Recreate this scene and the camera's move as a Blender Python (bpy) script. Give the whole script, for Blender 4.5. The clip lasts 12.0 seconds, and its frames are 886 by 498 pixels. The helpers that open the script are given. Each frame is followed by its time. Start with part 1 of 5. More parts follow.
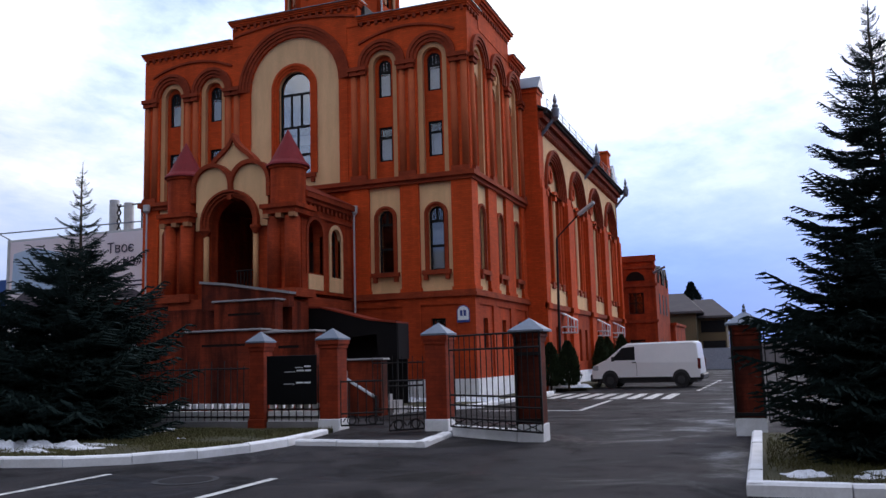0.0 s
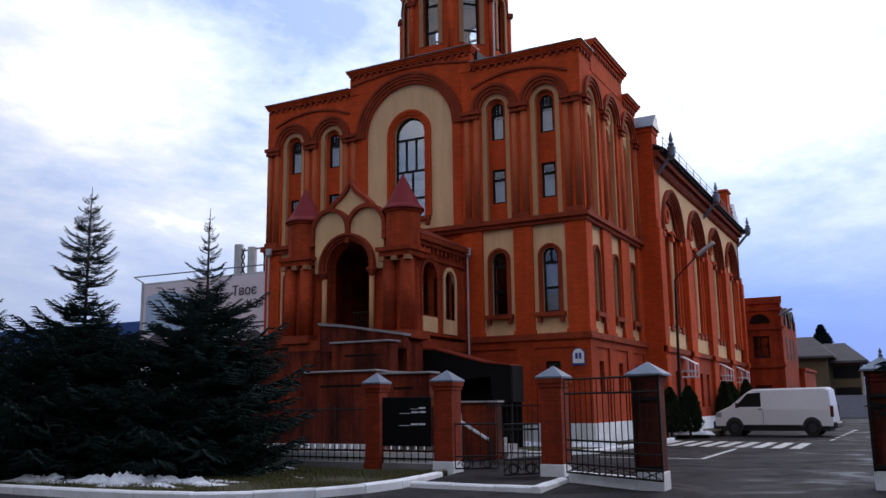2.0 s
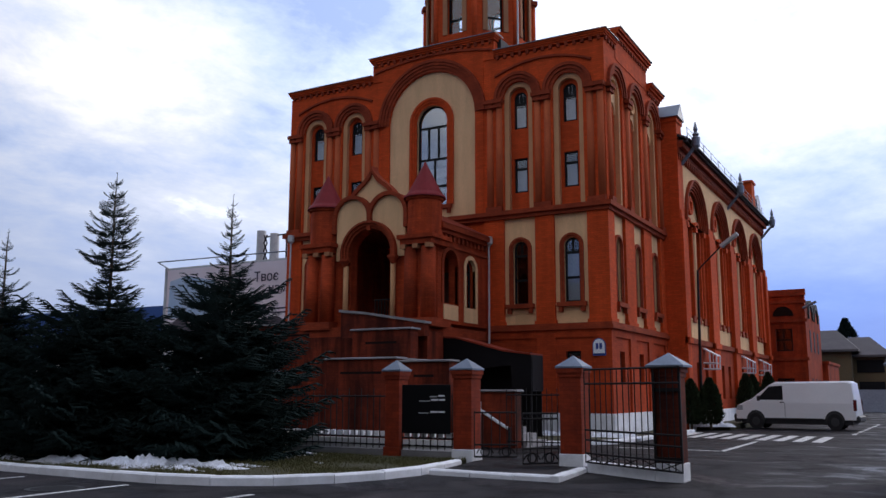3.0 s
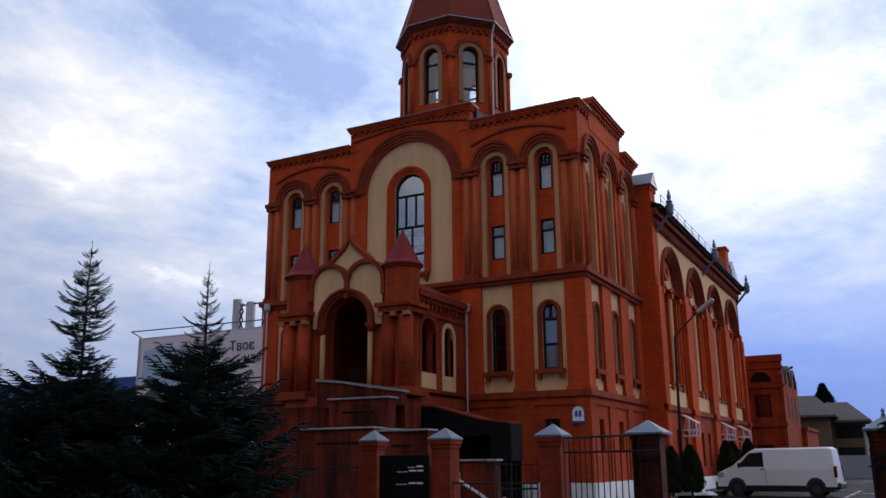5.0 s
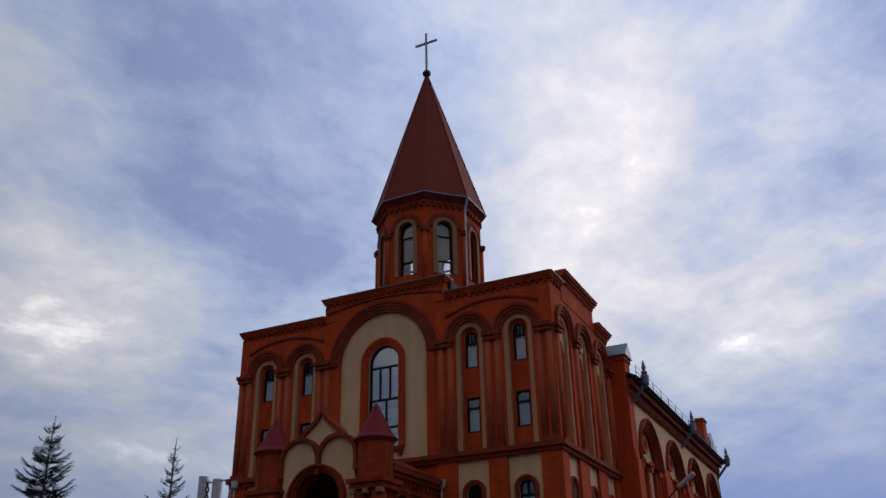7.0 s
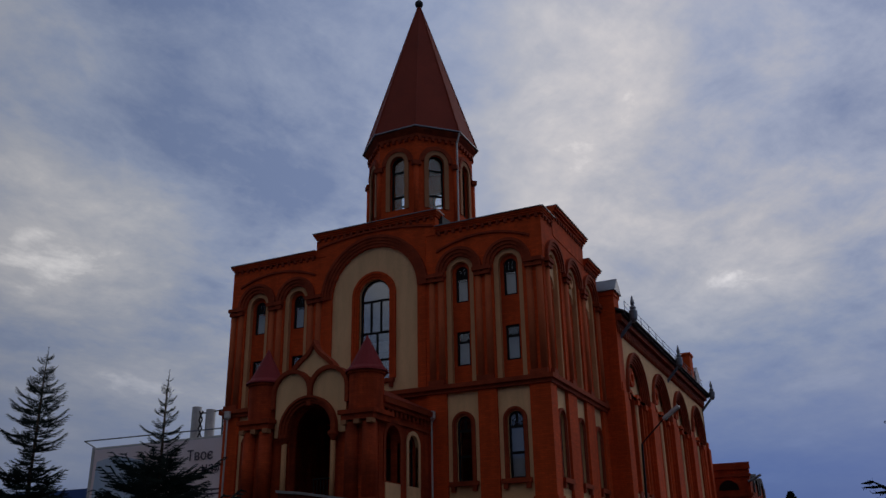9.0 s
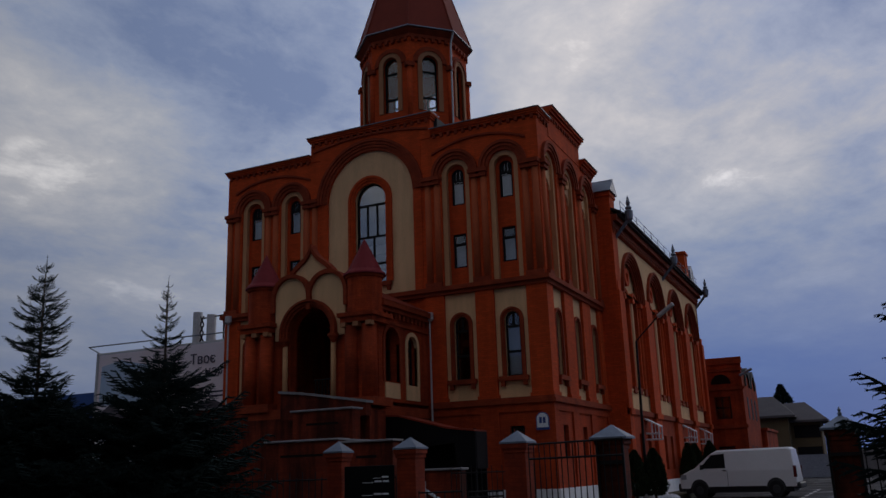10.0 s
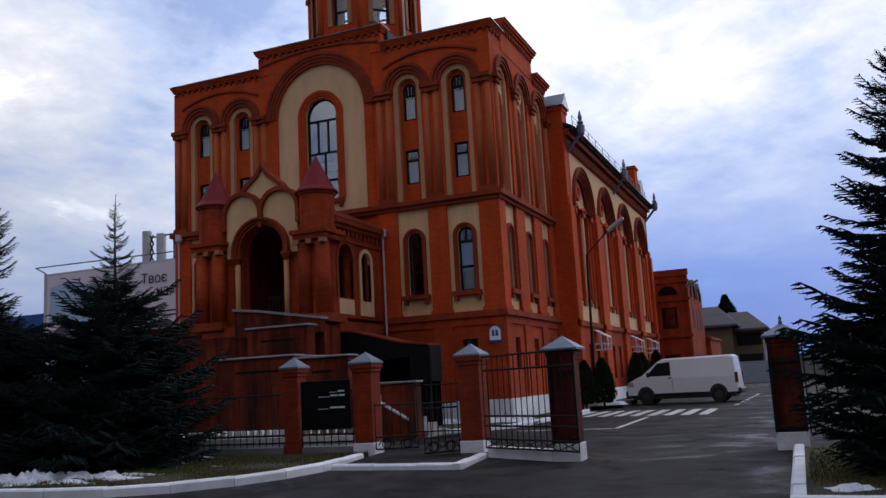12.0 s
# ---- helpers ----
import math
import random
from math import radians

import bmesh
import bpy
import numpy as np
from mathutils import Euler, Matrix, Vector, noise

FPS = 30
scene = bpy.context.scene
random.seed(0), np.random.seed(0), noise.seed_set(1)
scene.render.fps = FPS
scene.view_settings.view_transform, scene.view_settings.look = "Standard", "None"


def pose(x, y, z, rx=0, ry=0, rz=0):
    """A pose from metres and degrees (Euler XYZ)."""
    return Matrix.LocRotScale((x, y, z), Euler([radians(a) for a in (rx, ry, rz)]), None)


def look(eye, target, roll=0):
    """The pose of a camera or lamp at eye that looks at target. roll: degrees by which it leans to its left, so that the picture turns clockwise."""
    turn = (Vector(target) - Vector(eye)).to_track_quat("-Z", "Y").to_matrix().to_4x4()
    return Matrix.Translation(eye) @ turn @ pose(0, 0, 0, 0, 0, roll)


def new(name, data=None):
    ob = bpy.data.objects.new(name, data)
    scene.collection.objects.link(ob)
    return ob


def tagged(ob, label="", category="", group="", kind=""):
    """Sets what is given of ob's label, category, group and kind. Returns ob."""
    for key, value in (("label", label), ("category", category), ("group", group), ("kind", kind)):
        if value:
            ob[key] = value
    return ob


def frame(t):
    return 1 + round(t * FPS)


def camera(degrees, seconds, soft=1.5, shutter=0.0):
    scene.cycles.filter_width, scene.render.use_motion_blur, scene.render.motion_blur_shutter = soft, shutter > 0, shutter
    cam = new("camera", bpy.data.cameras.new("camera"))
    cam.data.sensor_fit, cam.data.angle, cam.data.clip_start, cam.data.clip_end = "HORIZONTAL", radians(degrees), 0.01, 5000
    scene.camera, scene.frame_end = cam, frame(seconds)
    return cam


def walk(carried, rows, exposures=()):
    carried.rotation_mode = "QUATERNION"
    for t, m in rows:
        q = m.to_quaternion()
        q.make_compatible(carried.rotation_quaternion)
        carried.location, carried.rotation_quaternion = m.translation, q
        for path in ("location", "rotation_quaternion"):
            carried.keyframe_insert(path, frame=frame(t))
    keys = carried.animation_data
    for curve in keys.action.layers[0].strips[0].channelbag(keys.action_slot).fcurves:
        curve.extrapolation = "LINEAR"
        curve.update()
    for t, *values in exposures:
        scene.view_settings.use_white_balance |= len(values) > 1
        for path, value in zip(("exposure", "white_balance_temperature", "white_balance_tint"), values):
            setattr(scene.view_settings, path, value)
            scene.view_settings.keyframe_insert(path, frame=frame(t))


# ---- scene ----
EYE = (0.0, 0.0, 1.45)
cam = camera(54.56, 12.0)
# seconds, yaw, pitch, roll of the held camera, which turns where it stands
TURNS = [
    (0.0, 20.59, 7.33, 1.55),
    (0.5, 22.05, 8.27, 1.69),
    (1.0, 23.10, 9.55, 1.92),
    (1.5, 26.05, 10.89, 1.25),
    (2.0, 28.11, 10.27, 0.71),
    (2.5, 29.47, 8.81, 0.02),
    (3.0, 29.40, 9.50, -0.16),
    (3.2, 29.63, 10.11, 0.27),
    (4.8, 27.66, 13.82, 0.55),
    (5.0, 27.99, 13.99, 0.44),
    (5.5, 27.41, 15.70, 0.31),
    (6.0, 27.60, 17.06, 0.40),
    (6.5, 26.35, 22.97, 1.41),
    (6.7, 26.57, 24.55, 1.21),
    (8.3, 25.49, 26.39, 1.60),
    (8.5, 25.66, 24.84, 1.65),
    (9.0, 25.75, 20.99, 0.98),
    (9.5, 25.51, 17.08, 1.35),
    (10.0, 25.76, 14.53, 1.91),
    (10.5, 24.43, 11.54, 2.01),
    (11.0, 22.88, 9.47, 2.95),
    (11.5, 22.11, 8.60, 2.29),
    (12.0, 22.79, 8.81, 3.09),
]
walk(cam, [(t, pose(*EYE, 90 + p, r, y)) for t, y, p, r in TURNS],
     exposures=[(0.0, 0.26), (1.5, 0.12), (3.2, -0.02), (5.0, -0.22), (5.5, -0.45), (6.5, -0.75), (8.3, -1.45), (9.5, -1.6), (10.0, -1.52), (10.5, -1.24), (11.0, -0.86), (11.5, -0.5), (12.0, -0.35)])

# ---- world and light ----
world = bpy.data.worlds.new("evening_sky")
scene.world = world
world.use_nodes = True


def node(tree, kind, x=None, **values):
    n = tree.nodes.new(kind)
    for key, v in values.items():
        n.inputs[key].default_value = v
    return n


def ramp(tree, fac, stops):
    n = tree.nodes.new("ShaderNodeValToRGB")
    els = n.color_ramp.elements
    while len(els) < len(stops):
        els.new(0.5)
    for e, (p, c) in zip(els, stops):
        e.position, e.color = p, (*c, 1) if len(c) == 3 else c
    tree.links.new(fac, n.inputs["Fac"])
    return n.outputs["Color"]


def mix(tree, fac, a, b, blend="MIX"):
    n = tree.nodes.new("ShaderNodeMix")
    n.data_type, n.blend_type = "RGBA", blend
    for s, v in ((n.inputs[0], fac), (n.inputs[6], a), (n.inputs[7], b)):
        if isinstance(v, bpy.types.NodeSocket):
            tree.links.new(v, s)
        else:
            s.default_value = (*v, 1) if isinstance(v, tuple) else v
    return n.outputs[2]


def build_sky():
    tr = world.node_tree
    L = tr.links.new
    bg, out = tr.nodes["Background"], tr.nodes["World Output"]
    sky = tr.nodes.new("ShaderNodeTexSky")
    sky.sky_type, sky.sun_disc = "NISHITA", False
    sky.sun_elevation, sky.sun_rotation = radians(14), radians(20)
    sky.air_density, sky.dust_density, sky.ozone_density = 1.4, 2.0, 3.0
    tc = tr.nodes.new("ShaderNodeTexCoord")
    sep = tr.nodes.new("ShaderNodeSeparateXYZ")
    L(tc.outputs["Generated"], sep.inputs[0])
    # flat cloud deck: the view direction divided by its height
    up = tr.nodes.new("ShaderNodeMath")
    up.operation = "ADD"
    up.inputs[1].default_value = 0.16
    ab = tr.nodes.new("ShaderNodeMath")
    ab.operation = "MAXIMUM"
    ab.inputs[1].default_value = 0.0
    L(sep.outputs["Z"], ab.inputs[0])
    L(ab.outputs[0], up.inputs[0])
    div = tr.nodes.new("ShaderNodeVectorMath")
    div.operation = "DIVIDE"
    L(tc.outputs["Generated"], div.inputs[0])
    comb = tr.nodes.new("ShaderNodeCombineXYZ")
    for k in range(3):
        L(up.outputs[0], comb.inputs[k])
    L(comb.outputs[0], div.inputs[1])
    mp = tr.nodes.new("ShaderNodeMapping")
    mp.inputs["Rotation"].default_value = (0, 0, radians(35))
    mp.inputs["Scale"].default_value = (1.0, 0.8, 1.0)
    mp.inputs["Location"].default_value = (2.3, 0.9, 0.4)
    L(div.outputs[0], mp.inputs["Vector"])
    n1 = node(tr, "ShaderNodeTexNoise", Scale=1.5, Detail=6.0, Roughness=0.55, Distortion=0.15)
    n2 = node(tr, "ShaderNodeTexNoise", Scale=5.4, Detail=7.0, Roughness=0.66, Distortion=0.2)
    L(mp.outputs[0], n1.inputs["Vector"])
    L(mp.outputs[0], n2.inputs["Vector"])
    both = tr.nodes.new("ShaderNodeMath")
    both.operation = "MULTIPLY_ADD"
    both.inputs[1].default_value = 0.42
    L(n2.outputs["Fac"], both.inputs[0])
    L(n1.outputs["Fac"], both.inputs[2])
    shade = ramp(tr, both.outputs[0], [(0.50, (0.36, 0.46, 0.76)), (0.64, (0.60, 0.69, 0.95)), (0.76, (0.86, 0.88, 1.0)), (0.86, (1.12, 1.09, 1.14)), (0.95, (1.75, 1.66, 1.64))])
    veil = ramp(tr, sep.outputs["Z"], [(0.03, (1, 1, 1)), (0.3, (0, 0, 0))])
    shade = mix(tr, veil, shade, (0.68, 0.76, 1.0))
    # the deck pales to blue grey near the horizon
    low = ramp(tr, sep.outputs["Z"], [(0.0, (0.17, 0.31, 0.66)), (0.10, (0.27, 0.42, 0.80)), (0.24, (0.78, 0.86, 0.98)), (0.38, (1.15, 1.15, 1.15)), (0.7, (1.3, 1.3, 1.3))])
    # thinner, paler cloud low in the west
    pale = ramp(tr, sep.outputs["Z"], [(0.0, (0.50, 0.58, 0.78)), (0.10, (0.78, 0.84, 0.98)), (0.24, (1.08, 1.1, 1.14)), (0.38, (1.3, 1.3, 1.3)), (0.7, (1.3, 1.3, 1.3))])
    west = tr.nodes.new("ShaderNodeVectorMath")
    west.operation = "DOT_PRODUCT"
    west.inputs[1].default_value = (-0.866, 0.5, 0.0)
    L(tc.outputs["Generated"], west.inputs[0])
    low = mix(tr, ramp(tr, west.outputs["Value"], [(0.70, (0, 0, 0)), (0.90, (1, 1, 1))]), low, pale)
    deck = mix(tr, 1.0, shade, low, "MULTIPLY")
    # brighter towards the hidden sun, beyond the nave roof
    dot = tr.nodes.new("ShaderNodeVectorMath")
    dot.operation = "DOT_PRODUCT"
    dot.inputs[1].default_value = Vector((SUN_WAY)).normalized()
    L(tc.outputs["Generated"], dot.inputs[0])
    glow = ramp(tr, dot.outputs["Value"], [(0.0, (0.60, 0.60, 0.60)), (0.5, (0.98, 1.01, 1.03)), (0.75, (1.34, 1.36, 1.38)), (1.0, (1.5, 1.45, 1.41))])
    deck = mix(tr, 1.0, deck, glow, "MULTIPLY")
    dim = mix(tr, 1.0, sky.outputs["Color"], (0.06, 0.06, 0.06), "MULTIPLY")
    col = mix(tr, 0.9, dim, deck)
    L(col, bg.inputs["Color"])
    bg.inputs["Strength"].default_value = 1.0
    L(bg.outputs[0], out.inputs[0])


SUN_WAY = (0.33, 0.86, 0.42)
build_sky()
sun = new("sun", bpy.data.lights.new("sun", "SUN"))
sun.data.energy, sun.data.angle, sun.data.color = 0.5, radians(25), (1.0, 0.92, 0.85)
sun.matrix_world = look(SUN_WAY, (0, 0, 0))


# ---- materials ----
def material(name, base, rough=0.8, metal=0.0, second=None, scale=3.0, grain=40.0, amount=0.35, bump=0.15, dist=0.01, spec=0.5, alpha=None, fleck=0.17, extra=None):
    """Base colour varied by stains of size 1/scale m and by grain, with a fine relief."""
    m = bpy.data.materials.new(name)
    m.use_nodes = True
    tr = m.node_tree
    L = tr.links.new
    b = tr.nodes["Principled BSDF"]
    tc = tr.nodes.new("ShaderNodeNewGeometry")
    pos = tc.outputs["Position"]
    big = node(tr, "ShaderNodeTexNoise", Scale=scale, Detail=5.0, Roughness=0.6)
    fine = node(tr, "ShaderNodeTexNoise", Scale=grain, Detail=3.0, Roughness=0.6)
    L(pos, big.inputs["Vector"])
    L(pos, fine.inputs["Vector"])
    second = second or tuple(c * 0.6 for c in base)
    f = ramp(tr, big.outputs["Fac"], [(0.35, (0, 0, 0)), (0.68, (1, 1, 1))])
    fm = tr.nodes.new("ShaderNodeMath")
    fm.operation = "MULTIPLY"
    fm.inputs[1].default_value = amount
    L(f, fm.inputs[0])
    col = mix(tr, fm.outputs[0], base, second)
    g = ramp(tr, fine.outputs["Fac"], [(0.3, (1 - fleck,) * 3), (0.7, (1 + fleck,) * 3)])
    col = mix(tr, 1.0, col, g, "MULTIPLY")
    height = fine.outputs["Fac"]
    if extra:
        col, height = extra(tr, pos, col, height)
    oi = tr.nodes.new("ShaderNodeObjectInfo")
    rnd = ramp(tr, oi.outputs["Random"], [(0.0, (0.93, 0.93, 0.93)), (1.0, (1.06, 1.06, 1.06))])
    col = mix(tr, 1.0, col, rnd, "MULTIPLY")
    L(col, b.inputs["Base Color"])
    b.inputs["Roughness"].default_value = rough
    b.inputs["Metallic"].default_value = metal
    b.inputs["Specular IOR Level"].default_value = spec
    if bump:
        bn = node(tr, "ShaderNodeBump", Strength=bump, Distance=dist)
        L(height, bn.inputs["Height"])
        L(bn.outputs[0], b.inputs["Normal"])
    return m


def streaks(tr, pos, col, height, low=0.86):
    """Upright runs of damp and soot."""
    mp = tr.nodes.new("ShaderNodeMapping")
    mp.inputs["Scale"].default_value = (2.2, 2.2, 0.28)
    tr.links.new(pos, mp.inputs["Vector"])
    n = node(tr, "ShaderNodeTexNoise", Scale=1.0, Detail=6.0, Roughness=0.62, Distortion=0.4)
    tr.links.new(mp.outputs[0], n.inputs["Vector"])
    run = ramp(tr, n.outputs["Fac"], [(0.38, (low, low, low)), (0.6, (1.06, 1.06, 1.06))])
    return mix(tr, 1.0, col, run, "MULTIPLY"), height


def bricks(tr, pos, col, height):
    """Courses of brick on upright faces, running along x and along y alike."""
    L = tr.links.new
    col, height = streaks(tr, pos, col, height)
    sp = tr.nodes.new("ShaderNodeSeparateXYZ")
    L(pos, sp.inputs[0])
    ad = tr.nodes.new("ShaderNodeMath")
    L(sp.outputs["X"], ad.inputs[0])
    L(sp.outputs["Y"], ad.inputs[1])
    cb = tr.nodes.new("ShaderNodeCombineXYZ")
    L(ad.outputs[0], cb.inputs[0])
    L(sp.outputs["Z"], cb.inputs[1])
    br = tr.nodes.new("ShaderNodeTexBrick")
    for key, v in (("Scale", 1.0), ("Mortar Size", 0.006), ("Brick Width", 0.26), ("Row Height", 0.075), ("Mortar Smooth", 0.3), ("Bias", 0.0)):
        br.inputs[key].default_value = v
    br.inputs["Color1"].default_value = (0.86, 0.86, 0.86, 1)
    br.inputs["Color2"].default_value = (1.1, 1.08, 1.06, 1)
    br.inputs["Mortar"].default_value = (0.74, 0.78, 0.8, 1)
    L(cb.outputs[0], br.inputs["Vector"])
    return mix(tr, 1.0, col, br.outputs["Color"], "MULTIPLY"), br.outputs["Color"]


def glass(name, tint=(0.85, 0.9, 0.95), ior=1.8):
    m = bpy.data.materials.new(name)
    m.use_nodes = True
    b = m.node_tree.nodes["Principled BSDF"]
    b.inputs["Base Color"].default_value = (*tint, 1)
    b.inputs["Roughness"].default_value = 0.02
    b.inputs["IOR"].default_value = ior
    b.inputs["Transmission Weight"].default_value = 1.0
    return m


BRICK = material("red_brick", (0.62, 0.080, 0.017), 0.85, second=(0.45, 0.055, 0.013), scale=0.7, grain=30, amount=0.5, bump=0.25, spec=0.15, extra=bricks)
BRICK_DARK = material("dark_moulded_brick", (0.34, 0.055, 0.020), 0.85, second=(0.20, 0.034, 0.015), scale=1.2, grain=35, amount=0.6, bump=0.25, spec=0.15, extra=bricks)
# darker copy of the red brick with large blotches, for porch and annex
BLOTCHED_BRICK = material("dark_blotched_brick", (0.46, 0.062, 0.017), 0.85, second=(0.16, 0.026, 0.012), scale=0.7, grain=32, amount=0.7, bump=0.25, spec=0.15, extra=lambda tr, pos, col, h: bricks(tr, pos, streaks(tr, pos, col, h, 0.82)[0], h))
# much darker than the front's brick, with deep upright streaks
STREAKED_BRICK = material("dark_streaked_brick", (0.24, 0.036, 0.013), 0.8, second=(0.075, 0.014, 0.008), scale=0.8, grain=35, amount=0.9, bump=0.3, spec=0.15, extra=lambda tr, pos, col, h: bricks(tr, pos, streaks(tr, pos, col, h, 0.4)[0], h))
FENCE_BRICK = material("fence_brick", (0.27, 0.036, 0.012), 0.8, second=(0.13, 0.02, 0.010), scale=2.5, grain=45, amount=0.7, bump=0.3, spec=0.15, extra=bricks)
GROUND_BRICK = material("weathered_base_brick", (0.50, 0.064, 0.016), 0.85, second=(0.25, 0.034, 0.012), scale=0.8, grain=32, amount=0.7, bump=0.25, spec=0.15, extra=bricks)
# darkest of the bricks, blotched and streaked, for two gate pillars
PILLAR_BRICK = material("dark_pillar_brick", (0.15, 0.024, 0.010), 0.75, second=(0.05, 0.010, 0.006), scale=1.8, grain=45, amount=0.85, bump=0.3, spec=0.15, extra=lambda tr, pos, col, h: bricks(tr, pos, streaks(tr, pos, col, h, 0.5)[0], h))
COLUMN = material("brown_red_column_brick", (0.48, 0.110, 0.040), 0.88, second=(0.34, 0.07, 0.028), scale=1.5, grain=40, amount=0.6, bump=0.2, spec=0.15)
LIMEWASH = material("fresh_limewash", (0.88, 0.88, 0.9), 0.8, second=(0.7, 0.7, 0.7), scale=3.5, grain=50, amount=0.4, bump=0.1)
LIGHT_TAN = material("pale_tan_trim", (0.64, 0.34, 0.16), 0.9, second=(0.50, 0.25, 0.12), scale=1.5, grain=50, amount=0.6, bump=0.15, spec=0.2)
BEIGE = material("beige_plaster", (0.80, 0.50, 0.26), 0.9, second=(0.68, 0.41, 0.21), scale=0.9, grain=60, amount=0.5, bump=0.12, spec=0.2, extra=lambda tr, pos, col, h: streaks(tr, pos, col, h, 0.92))
TAN = material("tan_stone_trim", (0.42, 0.19, 0.085), 0.9, second=(0.32, 0.125, 0.055), scale=1.5, grain=50, amount=0.6, bump=0.15)
ROOF_RED = material("red_metal_roof", (0.24, 0.036, 0.018), 0.7, second=(0.15, 0.022, 0.012), scale=0.8, grain=25, amount=0.5, bump=0.03, spec=0.15)
CRIMSON = material("crimson_metal_cone", (0.22, 0.018, 0.022), 0.65, second=(0.14, 0.014, 0.016), scale=2, grain=25, amount=0.4, bump=0.03, spec=0.2)
ROOF_GREY = material("grey_sheet_metal", (0.22, 0.24, 0.28), 0.45, 0.5, second=(0.14, 0.16, 0.19), scale=1.5, grain=20, amount=0.5, bump=0.03, fleck=0.06)
ROOF_DARK = material("dark_roof_sheet", (0.03, 0.025, 0.025), 0.75, second=(0.02, 0.016, 0.016), scale=1.0, grain=20, amount=0.5, bump=0.05)
ZINC = material("galvanised_cap", (0.17, 0.20, 0.25), 0.5, 0.4, second=(0.10, 0.12, 0.16), scale=6, grain=60, amount=0.5, bump=0.04)
PIPE = material("pale_downpipe", (0.55, 0.54, 0.52), 0.5, 0.3, scale=3, amount=0.4, bump=0.03)
WHITE = material("white_limewash", (0.88, 0.88, 0.90), 0.85, second=(0.50, 0.49, 0.48), scale=2.2, grain=30, amount=0.5, bump=0.15, fleck=0.05)
SNOW = material("old_snow", (0.82, 0.84, 0.90), 0.7, second=(0.5, 0.5, 0.52), scale=5, grain=35, amount=0.5, bump=0.5, dist=0.03)
IRON = material("black_iron", (0.010, 0.010, 0.011), 0.6, 0.0, second=(0.022, 0.014, 0.011), scale=8, amount=0.5, bump=0.05, spec=0.2)
FRAME = material("dark_window_frame", (0.012, 0.012, 0.013), 0.55, scale=4, amount=0.4, bump=0.02, spec=0.12)
# near-black that puts the shade of rooms, slots and recesses into colour
DARK = material("near_black_shade", (0.02, 0.012, 0.010), 0.95, scale=2, amount=0.4, bump=0.05, spec=0.08)
CANVAS = material("black_canopy_sheet", (0.007, 0.006, 0.007), 0.6, second=(0.012, 0.01, 0.01), scale=2, amount=0.5, bump=0.05, spec=0.1)
GLASS = glass("window_glass")
COATED = glass("sun_coated_glass", (0.6, 0.66, 0.74), 3.4)
STONE = material("grey_coping_stone", (0.30, 0.28, 0.28), 0.85, second=(0.17, 0.15, 0.15), scale=3, grain=50, amount=0.6, bump=0.15)
CONCRETE = material("grey_concrete", (0.22, 0.21, 0.21), 0.9, second=(0.13, 0.12, 0.12), scale=2, grain=50, amount=0.6, bump=0.2)
WOOD = material("brown_door_wood", (0.14, 0.05, 0.025), 0.6, second=(0.08, 0.03, 0.02), scale=3, amount=0.6, bump=0.1)
BLIND = material("pale_window_blind", (0.55, 0.56, 0.58), 0.9, scale=2, amount=0.3, bump=0.05)


def asphalt_extra(tr, pos, col, height):
    """Damp and worn patches, dark oil spots and pale grit."""
    L = tr.links.new
    a = node(tr, "ShaderNodeTexNoise", Scale=0.45, Detail=7.0, Roughness=0.68, Distortion=0.8)
    c = node(tr, "ShaderNodeTexNoise", Scale=0.9, Detail=5.0, Roughness=0.62, Distortion=0.7)
    L(pos, a.inputs["Vector"])
    L(pos, c.inputs["Vector"])
    wet = ramp(tr, a.outputs["Fac"], [(0.43, (0.30, 0.31, 0.35)), (0.49, (0.70, 0.69, 0.70)), (0.55, (1.0, 0.98, 0.97)), (0.64, (1.5, 1.42, 1.4))])
    spot = ramp(tr, c.outputs["Fac"], [(0.40, (0.22, 0.22, 0.23)), (0.46, (0.8, 0.8, 0.8)), (0.53, (1.05, 1.04, 1.04))])
    b = tr.nodes["Principled BSDF"]
    rough = ramp(tr, a.outputs["Fac"], [(0.36, (0.40, 0.40, 0.40)), (0.5, (0.8, 0.8, 0.8)), (0.6, (0.95, 0.95, 0.95))])
    L(rough, b.inputs["Roughness"])
    return mix(tr, 1.0, mix(tr, 1.0, col, wet, "MULTIPLY"), spot, "MULTIPLY"), height


ASPHALT = material("worn_asphalt", (0.034, 0.031, 0.033), 0.75, second=(0.018, 0.017, 0.019), scale=1.2, grain=70, amount=0.7, bump=0.5, spec=0.16, fleck=0.3, extra=asphalt_extra)
PAINT = material("worn_road_paint", (0.78, 0.78, 0.76), 0.75, second=(0.22, 0.21, 0.2), scale=7, grain=60, amount=0.75, bump=0.2)
SOIL = material("wet_lawn_soil", (0.040, 0.038, 0.014), 0.95, second=(0.06, 0.05, 0.02), scale=1.6, grain=30, amount=0.7, bump=0.6, dist=0.03)
GRASS = material("winter_grass", (0.065, 0.066, 0.015), 0.9, second=(0.09, 0.072, 0.024), scale=2.2, grain=15, amount=0.7, bump=0.0)
NEEDLE = material("blue_spruce_needles", (0.013, 0.024, 0.021), 0.75, second=(0.020, 0.034, 0.033), scale=2.0, grain=12, amount=0.6, bump=0.0, spec=0.08)
BARK = material("spruce_bark", (0.07, 0.045, 0.03), 0.95, scale=6, grain=50, amount=0.6, bump=0.5)
THUJA = material("thuja_foliage", (0.022, 0.035, 0.015), 0.9, second=(0.035, 0.05, 0.02), scale=4, grain=20, amount=0.6, bump=0.0, spec=0.2)
